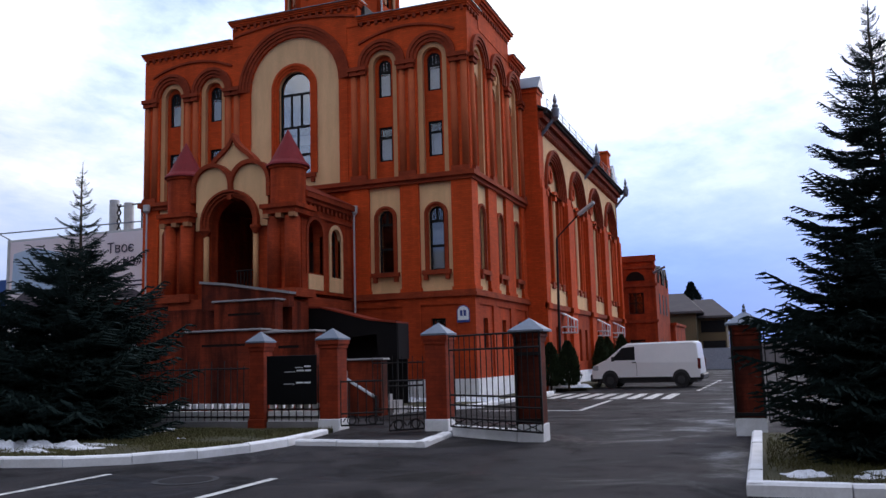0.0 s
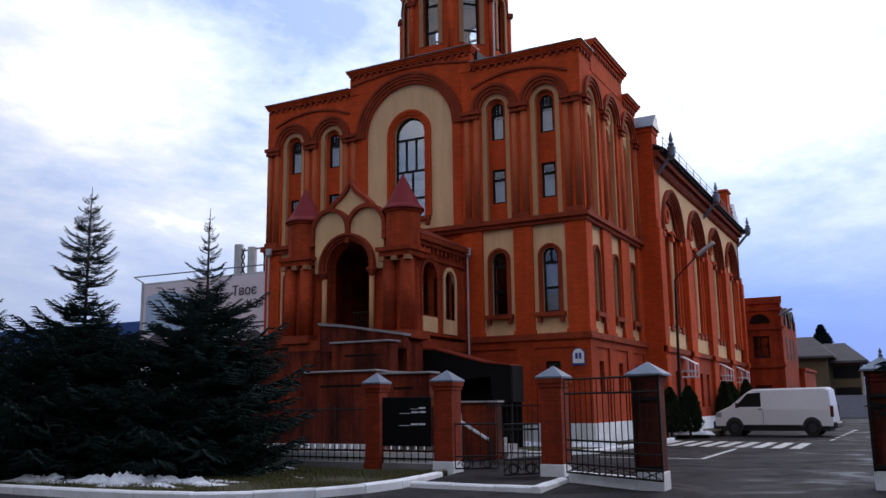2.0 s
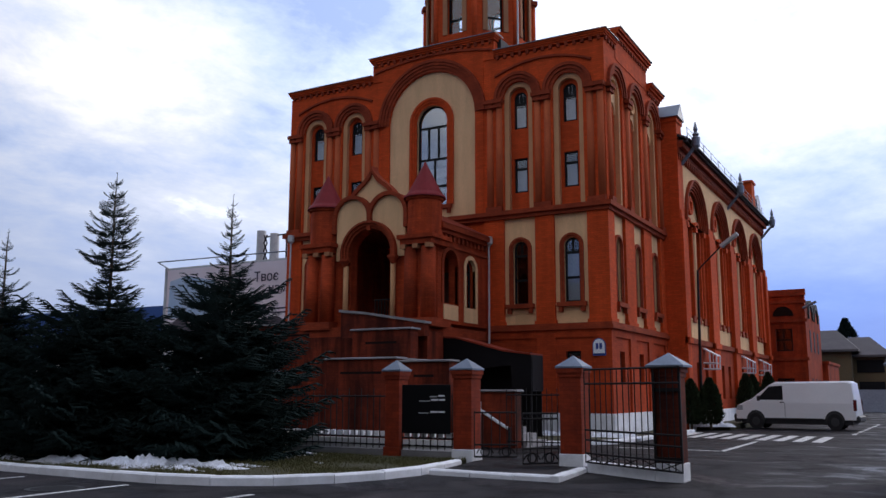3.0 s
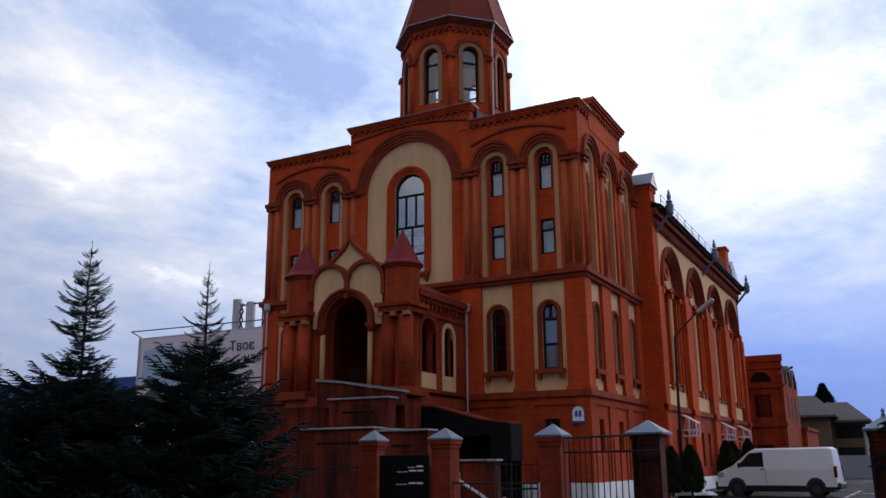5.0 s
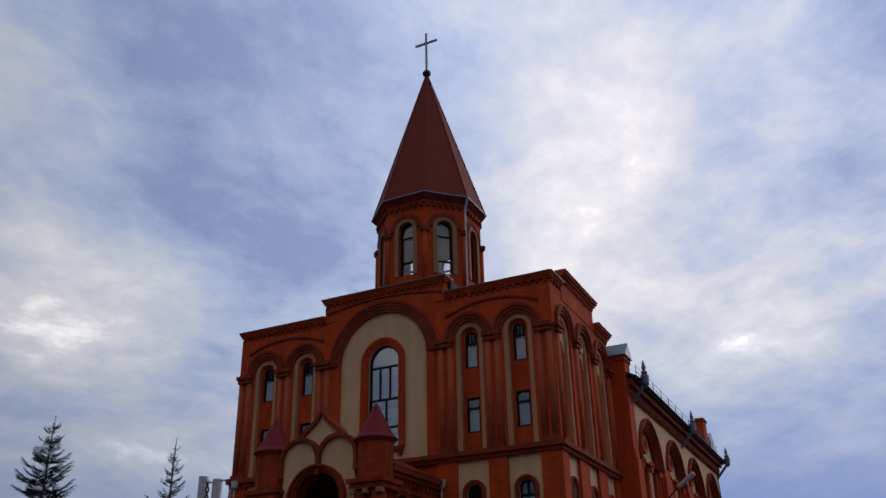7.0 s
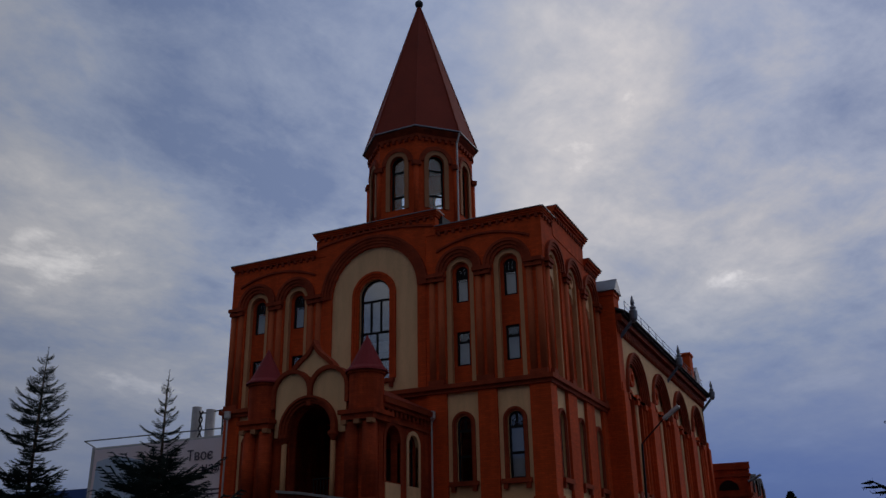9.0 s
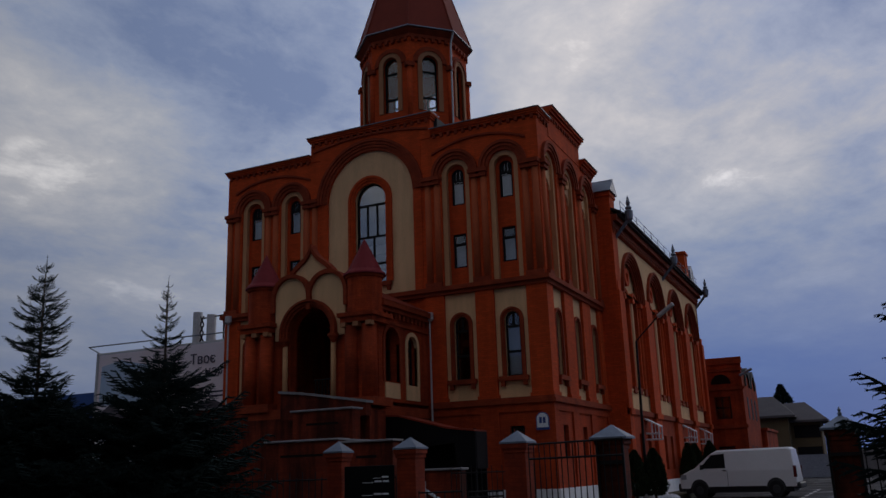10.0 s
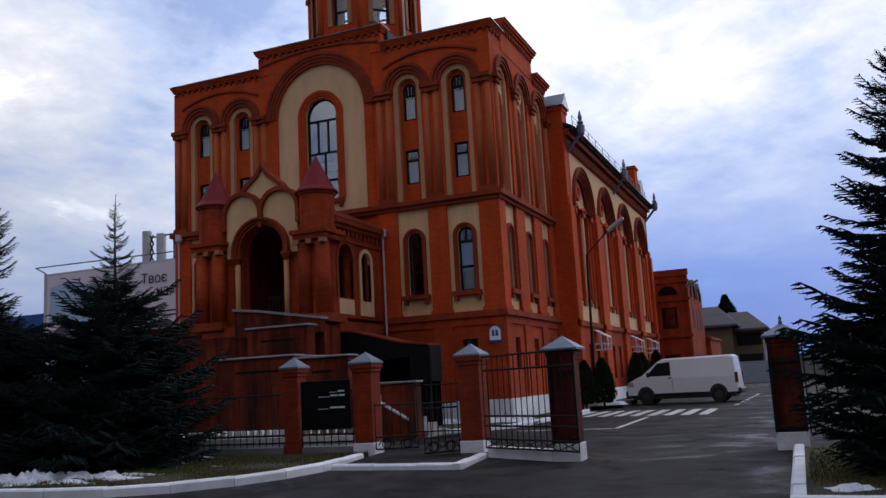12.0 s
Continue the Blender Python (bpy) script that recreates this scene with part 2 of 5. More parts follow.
CARPAINT = material("white_van_paint", (0.88, 0.88, 0.88), 0.28, second=(0.7, 0.7, 0.7), scale=1.0, grain=20, amount=0.3, bump=0.0, fleck=0.02)
TYRE = material("tyre_rubber", (0.014, 0.014, 0.015), 0.85, scale=6, amount=0.4, bump=0.2)
PLASTIC = material("dark_bumper_plastic", (0.025, 0.025, 0.027), 0.55, scale=5, amount=0.3, bump=0.05)
LAMP_RED = material("red_tail_lamp", (0.12, 0.012, 0.012), 0.2, scale=5, amount=0.2, bump=0.0)
LAMP_CLEAR = material("clear_headlamp", (0.5, 0.52, 0.55), 0.12, 0.3, scale=5, amount=0.2, bump=0.0)
SIGN_WHITE = material("enamel_white", (0.8, 0.82, 0.85), 0.35, scale=4, amount=0.15, bump=0.0)
SIGN_BLUE = material("enamel_blue", (0.03, 0.06, 0.25), 0.35, scale=4, amount=0.2, bump=0.0)
BOARD = material("black_notice_board", (0.005, 0.005, 0.006), 0.4, scale=4, amount=0.3, bump=0.02, spec=0.15)
BILL = material("billboard_vinyl", (0.92, 0.82, 0.84), 0.7, second=(0.86, 0.70, 0.68), scale=0.35, grain=10, amount=0.6, fleck=0.04, bump=0.03)
BILL_BLUE = material("billboard_print_blue", (0.40, 0.56, 0.74), 0.7, second=(0.62, 0.68, 0.76), scale=0.6, grain=6, amount=0.7, fleck=0.05, bump=0.03)
BILL_DARK = material("billboard_print_dark", (0.10, 0.08, 0.09), 0.7, scale=1.5, amount=0.6, bump=0.03)
INK = material("dark_print_ink", (0.05, 0.035, 0.06), 0.7, scale=4, amount=0.3, bump=0.0)
PALE_WALL = material("ochre_render", (0.14, 0.10, 0.05), 0.9, second=(0.09, 0.065, 0.035), scale=0.5, grain=20, amount=0.5, bump=0.1)
SLATE = material("grey_tile_roof", (0.10, 0.085, 0.085), 0.8, second=(0.065, 0.055, 0.06), scale=1.0, grain=15, amount=0.6, bump=0.2)
BLUE_SHEET = material("blue_profiled_sheet", (0.02, 0.075, 0.26), 0.5, second=(0.015, 0.05, 0.18), scale=0.3, grain=8, amount=0.5, bump=0.05)
GATE_GREY = material("grey_blue_gate_sheet", (0.28, 0.31, 0.36), 0.5, second=(0.2, 0.22, 0.26), scale=0.8, grain=8, amount=0.5, bump=0.05)


# ---- helpers of this scene ----
WORLD = {}


def thing(name, at, label, category, group="", kind=""):
    ob = new(name)
    ob.empty_display_size = 0.2
    ob.matrix_basis = Matrix.Translation(at)
    WORLD[ob] = Matrix.Translation(at)
    return tagged(ob, label, category, group, kind)


def part(name, bm, mat, parent, label="", smooth=False):
    """One mesh object under its thing or part; bm is in world metres, and is freed. A ready mesh may be given instead."""
    if isinstance(bm, bpy.types.Mesh):
        me = bm
    else:
        bmesh.ops.recalc_face_normals(bm, faces=bm.faces)
        me = bpy.data.meshes.new(name)
        for f in bm.faces:
            f.smooth = smooth
        bm.to_mesh(me)
        bm.free()
        me.materials.append(mat)
    ob = new(name, me)
    if parent:
        ob.parent = parent
        ob.matrix_parent_inverse = WORLD[parent].inverted()
    WORLD[ob] = Matrix()
    return tagged(ob, label)


def solo(name, bm, mat, label, category, kind="", group="", smooth=False):
    ob = part(name, bm, mat, None, smooth=smooth)
    return tagged(ob, label, category, group, kind)


def same(u, d, z):
    return Vector((u, d, z))


def box(bm, u0, u1, d0, d1, z0, z1, m=same, bevel=0.0):
    v = [bm.verts.new(m(u, d, z)) for z in (z0, z1) for d in (d0, d1) for u in (u0, u1)]
    fs = [bm.faces.new([v[i] for i in q]) for q in ((0, 1, 3, 2), (4, 6, 7, 5), (0, 4, 5, 1), (2, 3, 7, 6), (0, 2, 6, 4), (1, 5, 7, 3))]
    if bevel:
        es = list({e for f in fs for e in f.edges})
        bmesh.ops.bevel(bm, geom=es, offset=bevel, segments=1, affect="EDGES")
    return bm


def boxes(*specs, m=same):
    bm = bmesh.new()
    for s in specs:
        box(bm, *s, m=m)
    return bm


def prism(bm, pts, d0, d1, m=same):
    """An outline in (u, z), pushed from depth d0 to d1."""
    a = [bm.verts.new(m(u, d0, z)) for u, z in pts]
    b = [bm.verts.new(m(u, d1, z)) for u, z in pts]
    n = len(pts)
    bm.faces.new(a)
    bm.faces.new(b[::-1])
    for i in range(n):
        bm.faces.new([a[i], b[i], b[(i + 1) % n], a[(i + 1) % n]])
    return bm


def arc(uc, zs, r, a0=180.0, a1=0.0, n=16):
    return [(uc + r * math.cos(radians(a0 + (a1 - a0) * i / n)), zs + r * math.sin(radians(a0 + (a1 - a0) * i / n))) for i in range(n + 1)]


def strip(bm, lower, upper, d0, d1, m=same):
    """A band between two lines of equal length, as one closed solid."""
    n = len(lower)
    g = [[bm.verts.new(m(u, d, z)) for u, z in line] for d in (d0, d1) for line in (lower, upper)]
    for i in range(n - 1):
        for a, b in ((0, 1), (1, 3), (3, 2), (2, 0)):
            bm.faces.new([g[a][i], g[a][i + 1], g[b][i + 1], g[b][i]])
    for i in (0, n - 1):
        bm.faces.new([g[0][i], g[1][i], g[3][i], g[2][i]])
    return bm


def ring(bm, uc, zs, r0, r1, d0, d1, m, leg=0.0, a0=180.0, a1=0.0, n=20):
    """An arched band with straight legs of that length."""
    inner, outer = arc(uc, zs, r0, a0, a1, n), arc(uc, zs, r1, a0, a1, n)
    if leg:
        inner = [(uc - r0, zs - leg)] + inner + [(uc + r0, zs - leg)]
        outer = [(uc - r1, zs - leg)] + outer + [(uc + r1, zs - leg)]
    return strip(bm, inner, outer, d0, d1, m)


def wall(bm, u0, u1, z0, z1, d0, d1, holes, m):
    """A wall with openings (centre, half width, bottom, springing or top, arched) that go through it."""
    def quad(a, b, c, e):
        for d in (d0, d1):
            bm.faces.new([bm.verts.new(m(u, d, z)) for u, z in (a, b, c, e)])

    def edge(a, b):
        bm.faces.new([bm.verts.new(m(u, d, z)) for (u, z), d in ((a, d0), (b, d0), (b, d1), (a, d1))])

    at = u0
    for uc, hw, zb, zs, arched in sorted(holes):
        l, r = uc - hw, uc + hw
        if l > at:
            quad((at, z0), (l, z0), (l, z1), (at, z1))
        if zb > z0:
            quad((l, z0), (r, z0), (r, zb), (l, zb))
            edge((l, zb), (r, zb))
        top = arc(uc, zs, hw) if arched else [(l, zs), (r, zs)]
        for a, b in zip(top, top[1:]):
            quad(a, b, (b[0], z1), (a[0], z1))
            edge(a, b)
        edge((l, max(zb, z0)), (l, zs))
        edge((r, max(zb, z0)), (r, zs))
        at = r
    if at < u1:
        quad((at, z0), (u1, z0), (u1, z1), (at, z1))
    for a, b in (((u0, z0), (u1, z0)), ((u0, z1), (u1, z1)), ((u0, z0), (u0, z1)), ((u1, z0), (u1, z1))):
        edge(a, b)
    return bm


def tube(bm, a, b, r0, r1=None, n=10):
    """A round bar from a to b."""
    r1 = r0 if r1 is None else r1
    a, b = Vector(a), Vector(b)
    w = (b - a).normalized()
    s = w.orthogonal().normalized()
    t = w.cross(s)
    p = [[bm.verts.new(c + r * (s * math.cos(2 * math.pi * i / n) + t * math.sin(2 * math.pi * i / n))) for i in range(n)] for c, r in ((a, r0), (b, max(r1, 0.0005)))]
    for i in range(n):
        j = (i + 1) % n
        bm.faces.new([p[0][i], p[0][j], p[1][j], p[1][i]])
    bm.faces.new(p[0][::-1])
    bm.faces.new(p[1])
    return bm


def lathe(bm, x, y, rows, n=24, turn=0.0):
    """Rings of (radius, height) about an upright axis; closed at both ends."""
    rings = [[bm.verts.new((x + max(r, 0.002) * math.cos(2 * math.pi * i / n + turn), y + max(r, 0.002) * math.sin(2 * math.pi * i / n + turn), z)) for i in range(n)] for r, z in rows]
    for a, b in zip(rings, rings[1:]):
        for i in range(n):
            j = (i + 1) % n
            bm.faces.new([a[i], a[j], b[j], b[i]])
    bm.faces.new(rings[0][::-1])
    bm.faces.new(rings[-1])
    return bm


def line_tube(bm, pts, r, n=8):
    for a, b in zip(pts, pts[1:]):
        tube(bm, a, b, r, n=n)
    return bm


def window(owner, m, uc, d, hw, zb, zs, arched, bars=(), cross=(), blind=False, sill=False, pane_mat=None):
    """A dark frame with its pane, sunk d into the wall; bars are heights, cross are offsets of uprights."""
    bm = bmesh.new()
    t = 0.065
    if arched:
        ring(bm, uc, zs, hw - t, hw + 0.02, d, d + 0.07, m, leg=zs - zb)
    else:
        lo = [(uc - hw + t, zb), (uc - hw + t, zs - t), (uc + hw - t, zs - t), (uc + hw - t, zb)]
        hi = [(uc - hw - 0.02, zb), (uc - hw - 0.02, zs + 0.02), (uc + hw + 0.02, zs + 0.02), (uc + hw + 0.02, zb)]
        strip(bm, lo, hi, d, d + 0.07, m)
    w = part("window", bm, FRAME, owner)
    part("bottom_rail", boxes((uc - hw + t, uc + hw - t, d, d + 0.07, zb - 0.02, zb + t), m=m), FRAME, w)
    for z in bars:
        part("glazing_bar", boxes((uc - hw + t, uc + hw - t, d + 0.006, d + 0.064, z - 0.045, z + 0.045), m=m), FRAME, w)
    for off, za, zc in cross:
        part("glazing_bar", boxes((uc + off - 0.042, uc + off + 0.042, d + 0.009, d + 0.06, za, zc), m=m), FRAME, w)
    line = arc(uc, zs, hw - t + 0.01) if arched else [(uc - hw + t, zs - t), (uc + hw - t, zs - t)]
    bm = prism(bmesh.new(), [(uc - hw + t - 0.01, zb + t - 0.01)] + line + [(uc + hw - t + 0.01, zb + t - 0.01)], d + 0.028, d + 0.04, m)
    pane = part("pane", bm, pane_mat or GLASS, w)
    pane.visible_shadow = False
    if blind:
        part("blind", boxes((uc - hw + 0.02, uc + hw - 0.02, d + 0.16, d + 0.17, zb + 0.02, zb + (zs - zb) * blind), m=m), BLIND, w, "pale drawn blind")
    if sill:
        bm = boxes((uc - hw - 0.24, uc + hw + 0.24, -0.08, d, zb - 0.16, zb), m=m)
        for s in (-1, 1):
            box(bm, uc + s * (hw + 0.12) - 0.07, uc + s * (hw + 0.12) + 0.07, -0.05, 0.1, zb - 0.34, zb - 0.16, m)
        part("sill", bm, BRICK_DARK, w, "dark moulded brick sill")
    return w

# ---- church ----
CX, FY, SX = -16.34, 28.0, -9.28      # axis, front face, side face of the front block
WX = -23.36                           # far side face
BACK, NX, NEND = 35.1, -8.62, 56.0    # end of the front block, nave face, nave end


def front(u, d, z):
    return Vector((u, FY + d, z))


def side(u, d, z):
    return Vector((SX + 0.004 - d, u, z + 0.003))


def nave(u, d, z):
    return Vector((NX - d, u, z))


church = thing("church", (CX, FY, 0), "red brick church with beige arched panels and a pointed spire", "church")
FB = [CX - 5.67, CX - 3.71, CX + 3.71, CX + 5.67]     # bays of the front
SB = [29.3, 31.6, 33.9]                               # bays of the side


def block_face(m, bays, u0, u1, wide=0.58, skip=(), spans=None, top=(11.15, 12.32), lit=()):
    """One face of the front block: stage by stage, with niches, piers, columns and windows."""
    # ground stage with sunk panels
    spans = spans or [(u0, u1)]
    holes = [(b, 0.27, 1.75, 2.88, False) for b in bays if b not in skip]
    part("wall", wall(bmesh.new(), u0, u1, 0, 3.62, 0.06, 0.5, holes, m), GROUND_BRICK, church)
    bm = boxes((u0, u1, 0.0, 0.06, 3.35, 3.62), (u0, u1, 0.0, 0.06, 0.0, 0.6), m=m)
    ends = [u0, *[(a + b) / 2 for a, b in zip(bays, bays[1:]) if b - a < 3], u1]
    for e in ends:
        box(bm, max(e - 0.35, u0), min(e + 0.35, u1), 0.0, 0.06, 0.6, 3.35, m)
    part("pilaster", bm, GROUND_BRICK, church)
    for b in bays:
        if b not in skip:
            window(church, m, b, 0.2, 0.27, 1.75, 2.88, False)
    # belt above the ground stage
    part("belt_course", boxes((u0 - 0.1, u1 + 0.1, -0.1, 0.5, 3.62, 3.74), (u0 - 0.05, u1 + 0.05, -0.05, 0.5, 3.74, 3.84), m=m), BRICK_DARK, church)
    # middle stage, beige behind red piers
    holes = [(b, 0.29, 4.58, 6.58, True) for b in bays]
    cuts = []
    for s0, s1 in spans:
        mine = [b for b in bays if s0 < b < s1]
        part("panel_wall", wall(bmesh.new(), s0 + 0.02, s1 - 0.02, 3.84, 7.72, 0.12, 0.5, [h for h in holes if s0 < h[0] < s1], m), BEIGE, church, "beige plastered panels")
        line = [s0, *sorted([b - 0.62 for b in mine] + [b + 0.62 for b in mine]), s1]
        cuts += list(zip(line[::2], line[1::2]))
    for a, b in cuts:
        if b > a:
            bm = boxes((a, b, 0.0, 0.12, 3.84, 7.72), (a - 0.04, b + 0.04, -0.05, 0.12, 3.84, 3.96), m=m)
            part("pier", bm, BRICK, church)
    for b in bays:
        part("window_surround", ring(ring(bmesh.new(), b, 6.58, 0.29, 0.36, 0.09, 0.14, m, leg=2.0), b, 6.58, 0.36, 0.44, 0.04, 0.14, m, leg=2.0), BRICK_DARK, church)
        window(church, m, b, 0.22, 0.29, 4.58, 6.58, True, bars=(5.45, 6.35), cross=((0.0, 6.35, 6.84),), blind=0.86 if b in lit else False, sill=True)
    # upper belt
    part("belt_course", boxes((u0 - 0.06, u1 + 0.06, -0.06, 0.5, 7.72, 7.86), (u0 - 0.16, u1 + 0.16, -0.16, 0.5, 7.86, 8.02), m=m), BRICK_DARK, church)
    # upper stage: deep wall with the windows
    for z0, z1, holes in ((8.02, 10.6, [(b, 0.27, 8.72, 10.02, False) for b in bays]), (10.6, 13.9, [(b, 0.26, *top, True) for b in bays])):
        for s0, s1 in spans:
            part("wall", wall(bmesh.new(), s0 + 0.02, s1 - 0.02, z0, z1, 0.26, 0.6, [h for h in holes if s0 < h[0] < s1], m), BRICK, church)
    for b in bays:
        window(church, m, b, 0.32, 0.27, 8.72, 10.02, False, bars=(9.62,), blind=0.72)
        window(church, m, b, 0.32, 0.26, *top, True, bars=(top[1] - 0.2,), cross=((0.0, top[1] - 0.2, top[1] + 0.22), (-0.13, top[1] - 0.2, top[1] + 0.14), (0.13, top[1] - 0.2, top[1] + 0.14)), blind=0.75)
        part("beige_arch", ring(bmesh.new(), b, 12.34, wide - 0.19, wide, 0.08, 0.26, m, leg=4.32), LIGHT_TAN, church, "tan arched band round the niche")
        bm = bmesh.new()
        for k in range(3):
            ring(bm, b, 12.34, wide + 0.125 * k, wide + 0.115 + 0.125 * k, -0.03 - 0.045 * k, 0.1, m)
        part("archivolt", bm, BRICK_DARK, church, "stepped dark brick arch")


def columns(m, u, gap=0.19, n=2, wide=0.33):
    """Paired colonnettes with base and capital on one pier."""
    bm = bmesh.new()
    for k in range(n):
        c = u + (k - (n - 1) / 2) * 2 * gap
        tube(bm, m(c, 0.02, 8.02), m(c, 0.02, 12.0), 0.14, 0.13, 12)
    part("colonnette", bm, COLUMN, church, smooth=True)
    w = wide + (n - 2) * gap
    bm = boxes((u - w, u + w, -0.16, 0.14, 12.0, 12.1), (u - w - 0.05, u + w + 0.05, -0.21, 0.14, 12.17, 12.32), m=m)
    for k in range(n):
        c = u + (k - (n - 1) / 2) * 2 * gap
        box(bm, c - 0.15, c + 0.15, -0.15, 0.14, 12.1, 12.17, m)
    part("capital", bm, BRICK_DARK, church)
    part("column_base", boxes((u - w, u + w, -0.14, 0.14, 8.02, 8.2), m=m), BRICK_DARK, church)


def cornice(m, u0, u1, z0, z1, over, ends=(0.0, 0.0), d=0.0):
    """Dentils, stepped courses and a thin metal flashing."""
    h = z1 - z0
    e0, e1 = ends
    bm = bmesh.new()
    n = max(2, int((u1 - u0) / 0.3))
    for k in range(n):
        c = u0 + (k + 0.5) * (u1 - u0) / n
        box(bm, c - 0.06, c + 0.06, d - 0.07, d + 0.1, z0 - 0.06, z0 + 0.1, m)
    tagged(part("dentil_course", bm, BRICK_DARK, church), kind="stuff")
    bm = bmesh.new()
    z0, h = z0 + 0.08, h - 0.08
    for k in range(3):
        o = over * (k + 1) / 3
        box(bm, u0 - e0 * (k + 1) / 3, u1 + e1 * (k + 1) / 3, d - o, d + 0.5, z0 + h * 0.3 * k, z0 + h * 0.3 * (k + 1), m)
    part("cornice", bm, BRICK, church)
    part("flashing", boxes((u0 - e0 * 1.15, u1 + e1 * 1.15, d - over - 0.05, d + 0.6, z0 + h * 0.9, z1), m=m), ROOF_GREY, church, "grey metal flashing")


# front face
block_face(front, FB, WX, SX, skip=tuple(FB[:3]), spans=[(WX, CX - 2.3), (CX + 2.3, SX)], lit=(FB[3],))
for b0, b1 in ((WX, CX - 2.3), (CX + 2.3, SX)):
    bays = [b for b in FB if b0 < b < b1]
    part("arcade_wall", wall(bmesh.new(), b0, b1, 8.02, 13.98, 0.0, 0.26, [(b, 0.58, 8.0, 12.34, True) for b in bays], front), BRICK, church)
    cen = (bays[0] + bays[1]) / 2
    columns(front, cen)
    # flat hood moulding over both bays
    part("hood_mould", ring(bmesh.new(), cen, 9.17, 4.46, 4.54, -0.07, 0.02, front, a0=115, a1=65), BRICK_DARK, church)
columns(front, CX - 2.76)
columns(front, CX + 2.76)
columns(front, SX - 0.36, n=2)
columns(front, WX + 0.36, n=2)
cornice(front, WX, CX - 2.76, 13.98, 14.3, 0.13, (0.1, 0.0))
cornice(front, CX + 2.76, SX, 13.98, 14.3, 0.13, (0.0, 0.1))
cornice(front, CX - 2.76, CX + 2.76, 14.7, 15.02, 0.13, (0.12, 0.12), d=-0.03)
# middle of the front: the great arch and its window
part("arch_wall", wall(bmesh.new(), CX - 2.3, CX + 2.3, 8.02, 14.72, -0.03, 0.06, [(CX, 1.94, 8.0, 12.03, True)], front), BRICK, church)
for a in (CX - 2.76, CX + 2.3):
    part("upper_wall", boxes((a, a + 0.46, -0.03, 0.3, 13.98, 14.72), m=front), BRICK, church)
part("panel_wall", wall(bmesh.new(), CX - 2.28, CX + 2.28, 7.9, 14.6, 0.06, 0.4, [(CX, 0.68, 8.55, 11.94, True)], front), BEIGE, church, "tall beige arched field")
bm = bmesh.new()
for k in range(4):
    ring(bm, CX, 12.03, 1.94 + 0.12 * k, 2.05 + 0.12 * k, -0.05 - 0.035 * k, 0.02, front)
part("archivolt", bm, BRICK_DARK, church, "stepped dark brick arch", smooth=False)
bm = bmesh.new()
for k in range(3):
    ring(bm, CX, 11.94, 0.68 + 0.1 * k, 0.78 + 0.1 * k, 0.04 - 0.04 * k, 0.1, front, leg=3.39)
part("window_surround", bm, BRICK, church)
window(church, front, CX, 0.2, 0.68, 8.55, 11.94, True, bars=(9.35, 10.45, 11.75),
       cross=((-0.22, 10.45, 11.75), (0.22, 10.45, 11.75), (0.06, 8.55, 10.45)), sill=True, pane_mat=COATED)
part("curtain_band", boxes((CX - 0.64, CX + 0.64, 0.36, 0.38, 9.75, 10.1), m=front), BLIND, church)
hood = ring(bmesh.new(), CX, 2.25, 12.37, 12.45, -0.09, 0.02, front, a0=102.3, a1=77.7)
part("string_course", hood, BRICK_DARK, church)
part("wall", boxes((CX - 2.32, CX + 2.32, 0.1, 0.5, 3.84, 7.9), m=front), BRICK, church)

# side face
block_face(side, SB, FY + 0.004, BACK, wide=0.66, top=(10.5, 11.62))
part("arcade_wall", wall(bmesh.new(), FY + 0.004, BACK, 8.02, 13.6, 0.0, 0.26, [(b, 0.66, 8.0, 12.34, True) for b in SB], side), BRICK, church)
for b in SB:
    field = [(b + 0.4, 11.62)] + arc(b, 11.62, 0.4, 0.0, 180.0) + [(b - 0.47, 11.62)] + arc(b, 12.34, 0.47) + [(b + 0.47, 11.62)]
    part("tympanum", prism(bmesh.new(), field, 0.2, 0.26, side), BEIGE, church, "beige field above the window arch")
for c in (FY + 0.36, (SB[0] + SB[1]) / 2, (SB[1] + SB[2]) / 2, BACK - 0.3):
    columns(side, c, gap=0.17, wide=0.4, n=1)
part("round_relief", ring(bmesh.new(), SB[1], 12.42, 0.13, 0.27, 0.08, 0.26, side, a0=0, a1=360), LIGHT_TAN, church)
cornice(side, FY + 0.004, FY + 1.3, 13.98, 14.3, 0.13, (0.13, 0.0))
cornice(side, FY + 1.3, 33.3, 14.42, 14.86, 0.22, (0.0, 0.15))
part("upper_wall", boxes((FY + 1.3, 33.3, -0.02, 0.4, 13.6, 14.42), m=side), BRICK, church)
part("upper_wall", boxes((FY + 0.004, FY + 1.3, 0, 0.4, 13.6, 13.98), m=side), BRICK, church)
cornice(side, 33.3, BACK, 13.55, 13.96, 0.24, (0.0, 0.12))
# closing walls, inner floors and roof of the front block
part("rear_wall", boxes((WX, WX + 0.5, FY + 0.6, BACK, 0, 13.9), (WX + 0.5, SX - 0.5, BACK - 0.4, BACK, 0, 13.9)), BRICK, church)
part("flat_roof", boxes((WX + 0.1, SX - 0.3, FY + 0.3, BACK, 13.92, 14.1), (CX - 2.9, CX + 2.9, FY + 0.32, BACK - 0.4, 14.1, 14.9)), ROOF_DARK, church)
# near-black floors and partition: the unlit rooms' shade is in their colour
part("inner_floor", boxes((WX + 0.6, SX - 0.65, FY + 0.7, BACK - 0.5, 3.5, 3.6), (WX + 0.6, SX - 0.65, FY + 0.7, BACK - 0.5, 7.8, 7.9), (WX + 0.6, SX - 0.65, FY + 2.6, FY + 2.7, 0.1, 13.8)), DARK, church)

# bell drum and spire
TY, OCT = 32.16, math.pi / 8


